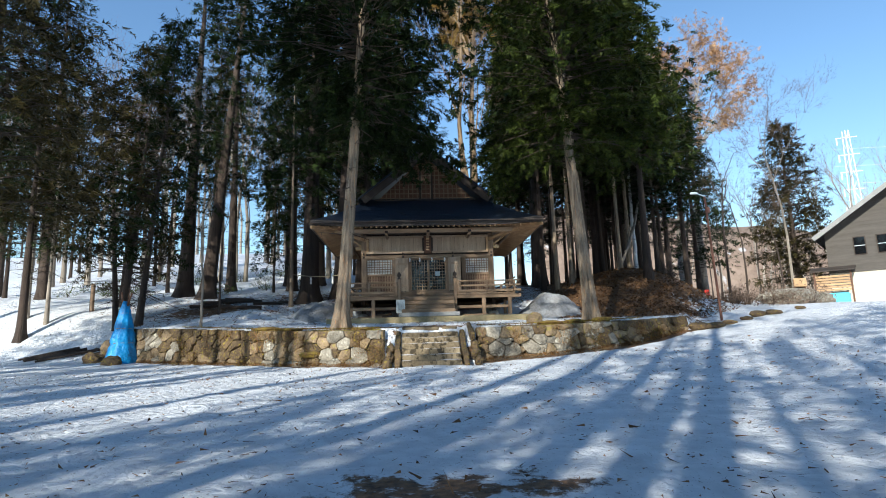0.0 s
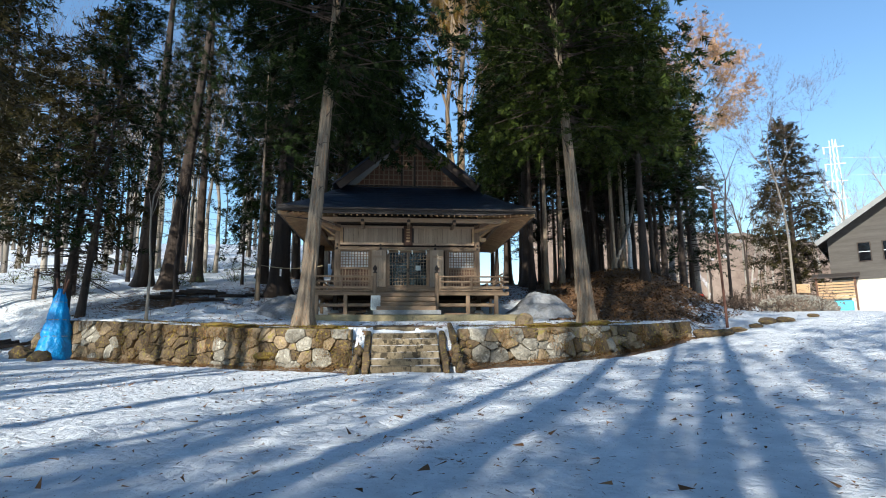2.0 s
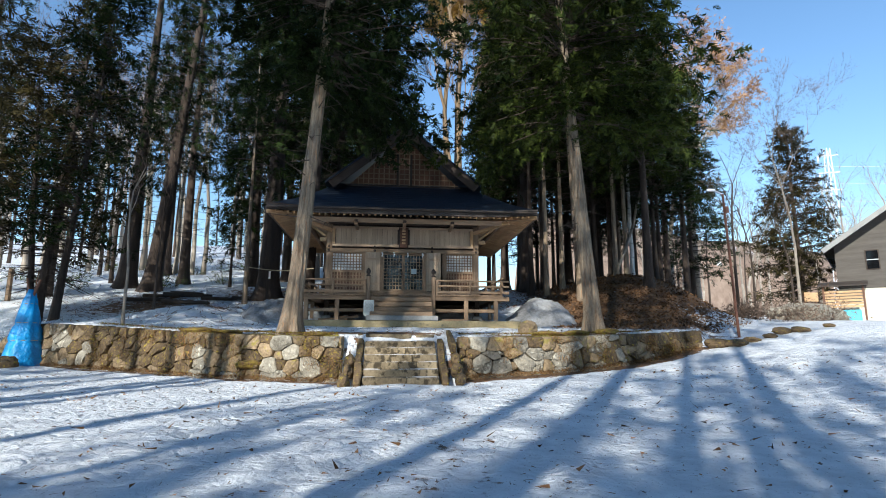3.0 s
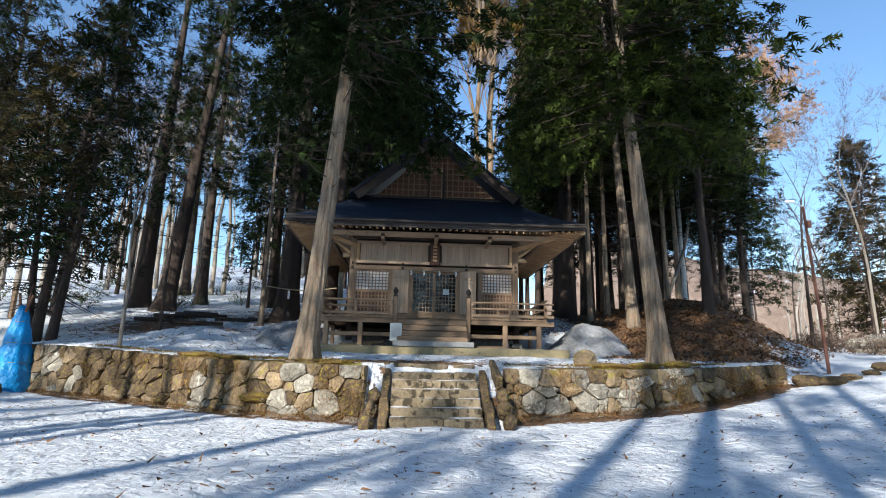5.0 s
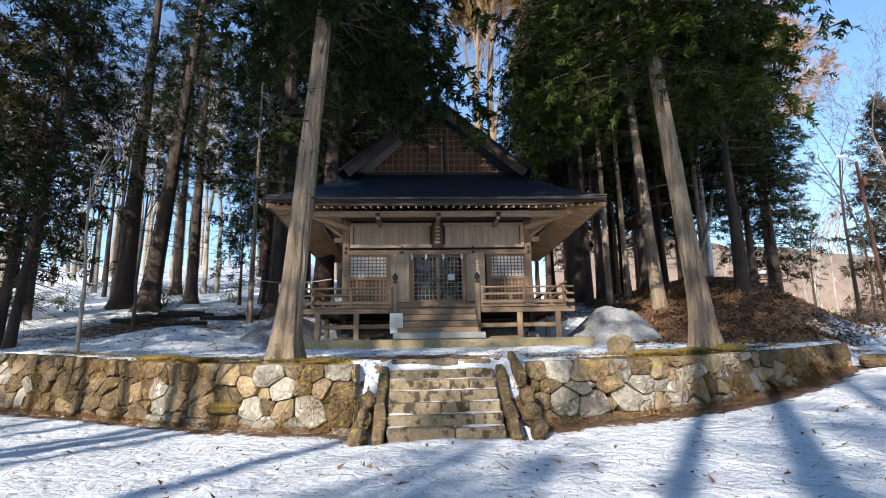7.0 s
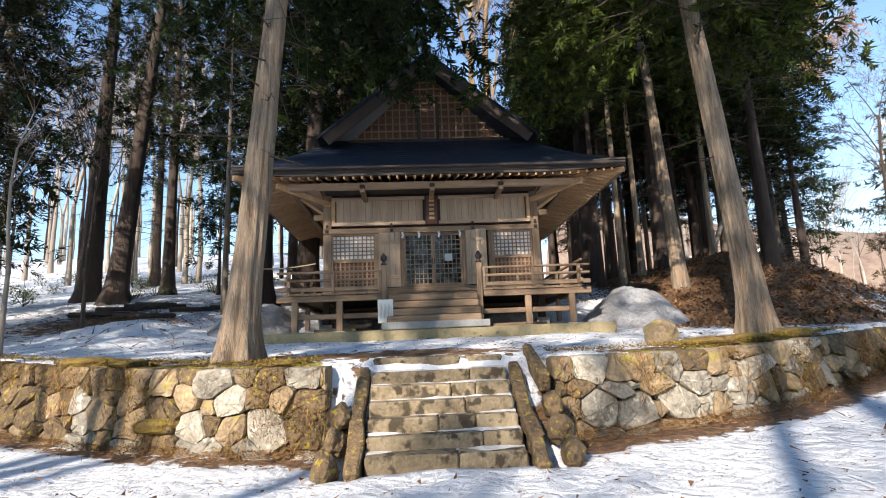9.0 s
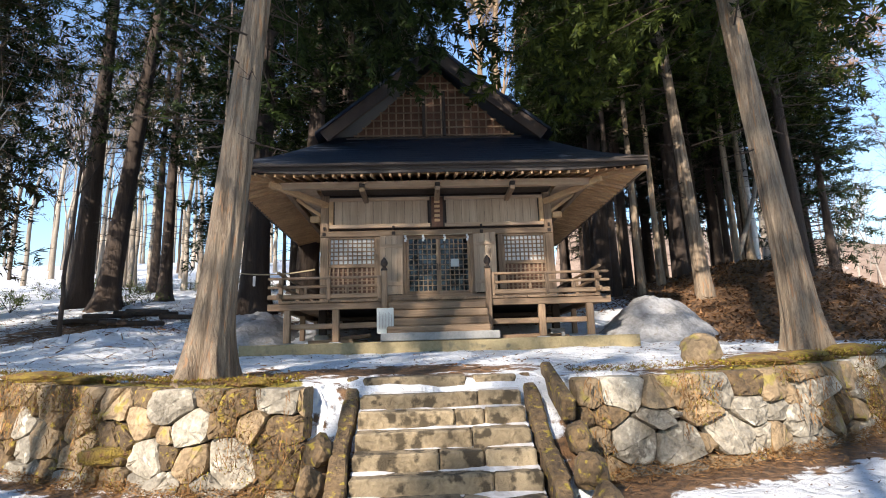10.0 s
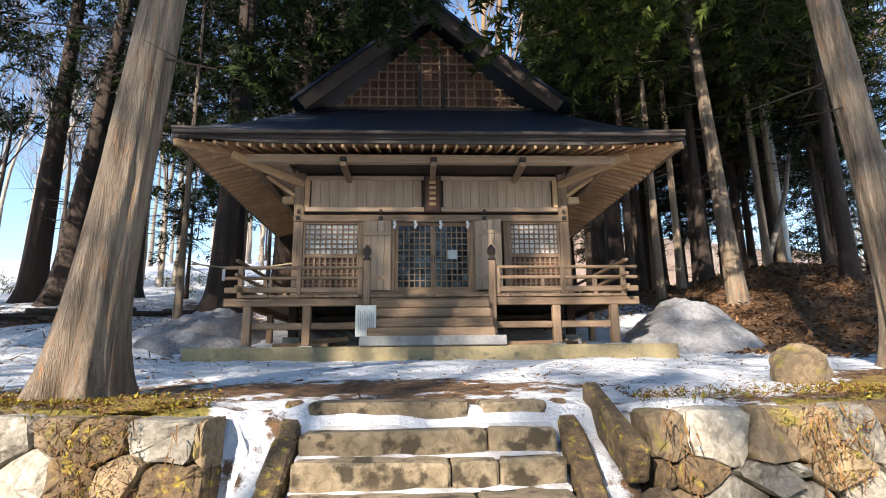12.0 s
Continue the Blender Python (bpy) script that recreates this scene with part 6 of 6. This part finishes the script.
    part("body", box(B(), 22.65, 22.95, 39.9, 40.1, ground_z(22.8, 40), ground_z(22.8, 40) + 0.9, 0.03), RED_PAINT, bin_)


house()


# ---- power line ----
def pylon():
    x, y = 124.0, 140.0
    z = ground_z(x, y)
    t = thing("pylon", (x, y, z), "white lattice steel pylon far beyond the house", "pylon")
    h, w = 49.0, 1.6
    for sx in (-1, 1):
        for sy in (-1, 1):
            part("leg", bar(B(), (x + sx * w, y + sy * w, z), (x + sx * 0.5, y + sy * 0.5, z + h), 0.22, 0.22), STEEL, t)
    for k in range(14):
        u0, u1 = k / 14, (k + 1) / 14
        w0, w1 = w + (0.5 - w) * u0, w + (0.5 - w) * u1
        for sy in (-1, 1):
            s = 1 if k % 2 else -1
            part("brace", bar(B(), (x - s * w0, y + sy * w0, z + h * u0), (x + s * w1, y + sy * w1, z + h * u1), 0.12, 0.12), STEEL, t)
    for k in range(5):
        zz = z + h - 2 - 5 * k
        arm = part("cross_arm", bar(B(), (x - 2.4, y + 1.0, zz), (x + 2.4, y - 1.0, zz), 0.22, 0.22), STEEL, t)
        part("insulator", pipe(B(), (x - 2.2, y + 0.9, zz), (x - 2.2, y + 0.9, zz - 2.0), 0.22, sides=6), STEEL, arm)
    for k in range(5):
        zz = z + h - 5 - 5 * k
        bm = B()
        last = None
        for i in range(13):
            u = i / 12
            p = Vector((x - 3.4 + 170 * u, y + 1.3 - 60 * u, zz + 8 * (u * u - u) * 2 + 3 * u))
            if last is not None:
                pipe(bm, last, p, 0.045, sides=4)
            last = p
        tagged(part("power_cable", bm, STEEL, None), "thin power cable against the sky", "cable", "power cables")


pylon()


# ---- small growth and litter ----
def scatter(name, n, where, length, width, mat, label, seed, up=0.25, lift=0.01):
    """Slim bits lying on the ground, one joined piece of stuff."""
    rng = np.random.default_rng(seed)
    out = []
    while len(out) < n:
        q = where(rng)
        if q is None:
            continue
        x, y, z = q
        a = rng.uniform(0, 2 * math.pi)
        ln, w = length * rng.uniform(0.4, 1.5), width * rng.uniform(0.6, 1.5)
        d = np.array((math.cos(a), math.sin(a), rng.normal(0, up)))
        s = np.array((-math.sin(a), math.cos(a), rng.normal(0, 0.5))) * w
        p = np.array((x, y, z + lift))
        out.append((p - s, p + s, p + d * ln))
    ob = mesh_object(name, np.array(out), mat, None)
    return tagged(ob, label, name.replace("_", " "), kind="stuff")


def on_snow(rng):
    x, y = rng.uniform(-13, 14), 2.5 + 16.5 * rng.random()
    return (x, y, ground_z(x, y) + 0.02) if y < wall_y(x) - 0.4 else None


def at_foot(rng):
    x = rng.uniform(-11, 12)
    if -0.5 < x < 2.75:
        return None
    y = wall_y(x) - abs(rng.normal(0.12, 0.22))
    return x, y, ground_z(x, y) + 0.015 + 0.10 * math.exp(-abs(y - wall_y(x)) / 0.2)


def at_crest(rng):
    x = rng.uniform(-9, 10)
    if -0.6 < x < 2.8 or (rng.random() > 0.45 and not (-4.5 < x < -0.6 or 4.5 < x < 9)):
        return None
    y = wall_y(x) + 0.05 + abs(rng.normal(0.25, 0.35))
    return x, y, ground_z(x, y) + 0.03


def on_bank(rng):
    x, y = rng.normal(12.5, 3.0), rng.normal(29.5, 3.6)
    return (x, y, ground_z(x, y) + 0.02) if y > wall_y(x) + 1 and litter_amount(x, y) > 0.35 else None


def hanging(rng):
    x = rng.uniform(-11, 11)
    if -0.6 < x < 2.8 or noise.noise(Vector((x * 0.9, 4.0, 0))) < 0.12:
        return None
    y = wall_y(x) - 0.10
    return x, y, low_ground(x, y) + (high_ground(x, y) - low_ground(x, y)) * rng.uniform(0.35, 1.02)


def under_grove(rng):
    x, y = rng.normal(-9.5, 3.6), rng.normal(31.0, 3.4)
    return (x, y, ground_z(x, y) + 0.02) if y > wall_y(x) + 1.5 and x < -3.2 else None


def on_terrace(rng):
    x, y = rng.uniform(-9, 8), rng.uniform(19.6, 25.4)
    return x, y, ground_z(x, y) + 0.02


scatter("fallen_twigs", 9000, on_snow, 0.07, 0.008, LITTER, "scattered brown twigs and needles on the snow", 1, 0.15)
scatter("fallen_sprigs", 1100, on_snow, 0.12, 0.018, LITTER, "broken cedar sprigs lying on the snow", 2, 0.35)
scatter("needle_litter", 16000, at_foot, 0.075, 0.005, leaf_material("russet_needles", (0.085, 0.045, 0.02), (0.30, 0.165, 0.065), 0.9), "russet needles heaped along the wall foot", 3, 0.35)
scatter("needle_litter", 12000, at_crest, 0.07, 0.005, bpy.data.materials["russet_needles"], "russet needles on the wall top", 4, 0.4)
scatter("moss", 7000, at_crest, 0.028, 0.012, leaf_material("moss_tufts", (0.10, 0.085, 0.012), (0.33, 0.27, 0.04), 0.9), "yellow-green moss along the wall top", 5, 0.8)
scatter("dead_leaves", 9000, on_bank, 0.12, 0.035, LITTER, "brown fallen leaves covering the bank", 6, 0.5)
scatter("fallen_branches", 2600, under_grove, 0.30, 0.012, LITTER, "dead twigs and branches strewn under the western cedars", 8, 0.3)
scatter("fallen_twigs", 900, on_terrace, 0.12, 0.01, LITTER, "scattered twigs on the terrace snow", 7, 0.2)


def on_face(rng):
    x = rng.uniform(-11, 11)
    if -0.4 < x < 2.75:
        return None
    u = rng.random()
    if noise.noise(Vector((x * 1.3, u * 1.6, 7.0))) < 0.16:
        return None
    y = wall_y(x)
    lo, hi = low_ground(x, y - 0.3), high_ground(x, y)
    return x, y - 0.17 + 0.10 * u + rng.uniform(-0.03, 0.03), lo + (hi - lo) * u


scatter("moss", 3500, on_face, 0.020, 0.006, bpy.data.materials["moss_tufts"], "moss and needles caught between the wall stones", 12, 1.2)
scatter("needle_litter", 6000, on_face, 0.07, 0.005, bpy.data.materials["russet_needles"], "dry needles caught on the wall stones", 13, 0.9)


def hanging_roots():
    rng = np.random.default_rng(9)
    out = []
    while len(out) < 420:
        q = hanging(rng)
        if q is None:
            continue
        p = np.array(q) + np.array((0, rng.uniform(-0.12, 0.02), 0))
        w = np.array((0.006, 0.0, 0.0)) * rng.uniform(0.6, 1.6)
        out.append((p - w, p + w, p + np.array((rng.normal(0, 0.05), -0.06, -rng.uniform(0.06, 0.2)))))
    tagged(mesh_object("hanging_grass", np.array(out), bpy.data.materials["russet_needles"], None), "dry grass and needles hanging over the wall stones", "grass", kind="stuff")


hanging_roots()


def shrub(at, r, seed, mat, label, n=260):
    rng = np.random.default_rng(seed)
    t = thing("shrub", at, label, "shrub", "low shrubs in the snow")
    pts = rng.normal(0, r * 0.5, (n, 3))
    pts[:, 2] = np.abs(pts[:, 2]) * 0.9 + 0.05
    mesh_object("foliage", sprays(rng, pts, pts / (np.linalg.norm(pts, axis=1, keepdims=True) + 1e-6), 0.14, 0.03, 2, 0.0), mat, t)
    bm = B()
    for k in range(9):
        q = rng.normal(0, r * 0.5, 3)
        pipe(bm, at, Vector(at) + Vector((q[0], q[1], abs(q[2]) + r * 0.7)), 0.012, 0.004, 4)
    part("stem", bm, BARK_DARK, t)


for k in range(34):
    x, y = rs.uniform(-26, -7), rs.uniform(33, 56)
    shrub(on_ground(x, y), rs.uniform(0.4, 0.8), 200 + k, SHRUB, "low evergreen shrub in the snow", 120)
for k in range(12):
    x, y = rs.uniform(16, 24), rs.uniform(28, 36)
    shrub(on_ground(x, y), rs.uniform(0.5, 1.1), 300 + k, TWIG, "leafless brown thicket on the bank", 300)


# ---- the far wooded ridge ----
def ridge():
    bm = B()
    rows = []
    for i in range(70):
        u = i / 69
        x, y = 60 + 330 * u, 150 + 120 * (1 - u) + 30 * math.sin(u * 5)
        h = 66 + 12 * math.sin(u * 7 + 1) + 5 * noise.noise(Vector((u * 9, 0, 0))) + 1.6 * noise.noise(Vector((u * 60, 2, 0)))
        rows.append([bm.verts.new((x, y, -5)), bm.verts.new((x + 10, y + 22, h * 0.55)), bm.verts.new((x + 22, y + 50, h)), bm.verts.new((x + 40, y + 110, h * 0.7))])
    for a, b in zip(rows, rows[1:]):
        for j in range(3):
            bm.faces.new((a[j], b[j], b[j + 1], a[j + 1]))
    ob = part("backdrop", bm, material("winter_woods", (0.13, 0.085, 0.06), (0.30, 0.22, 0.165), (0.35, 0.35, 0.12), 1.0, 0.6, 1.2, 0.15, third=(0.55, 0.56, 0.58), third_cut=0.66, vary=0.0), None, flat=False)
    tagged(ob, "brown leafless woods on a far ridge", "ridge", kind="structure")


ridge()
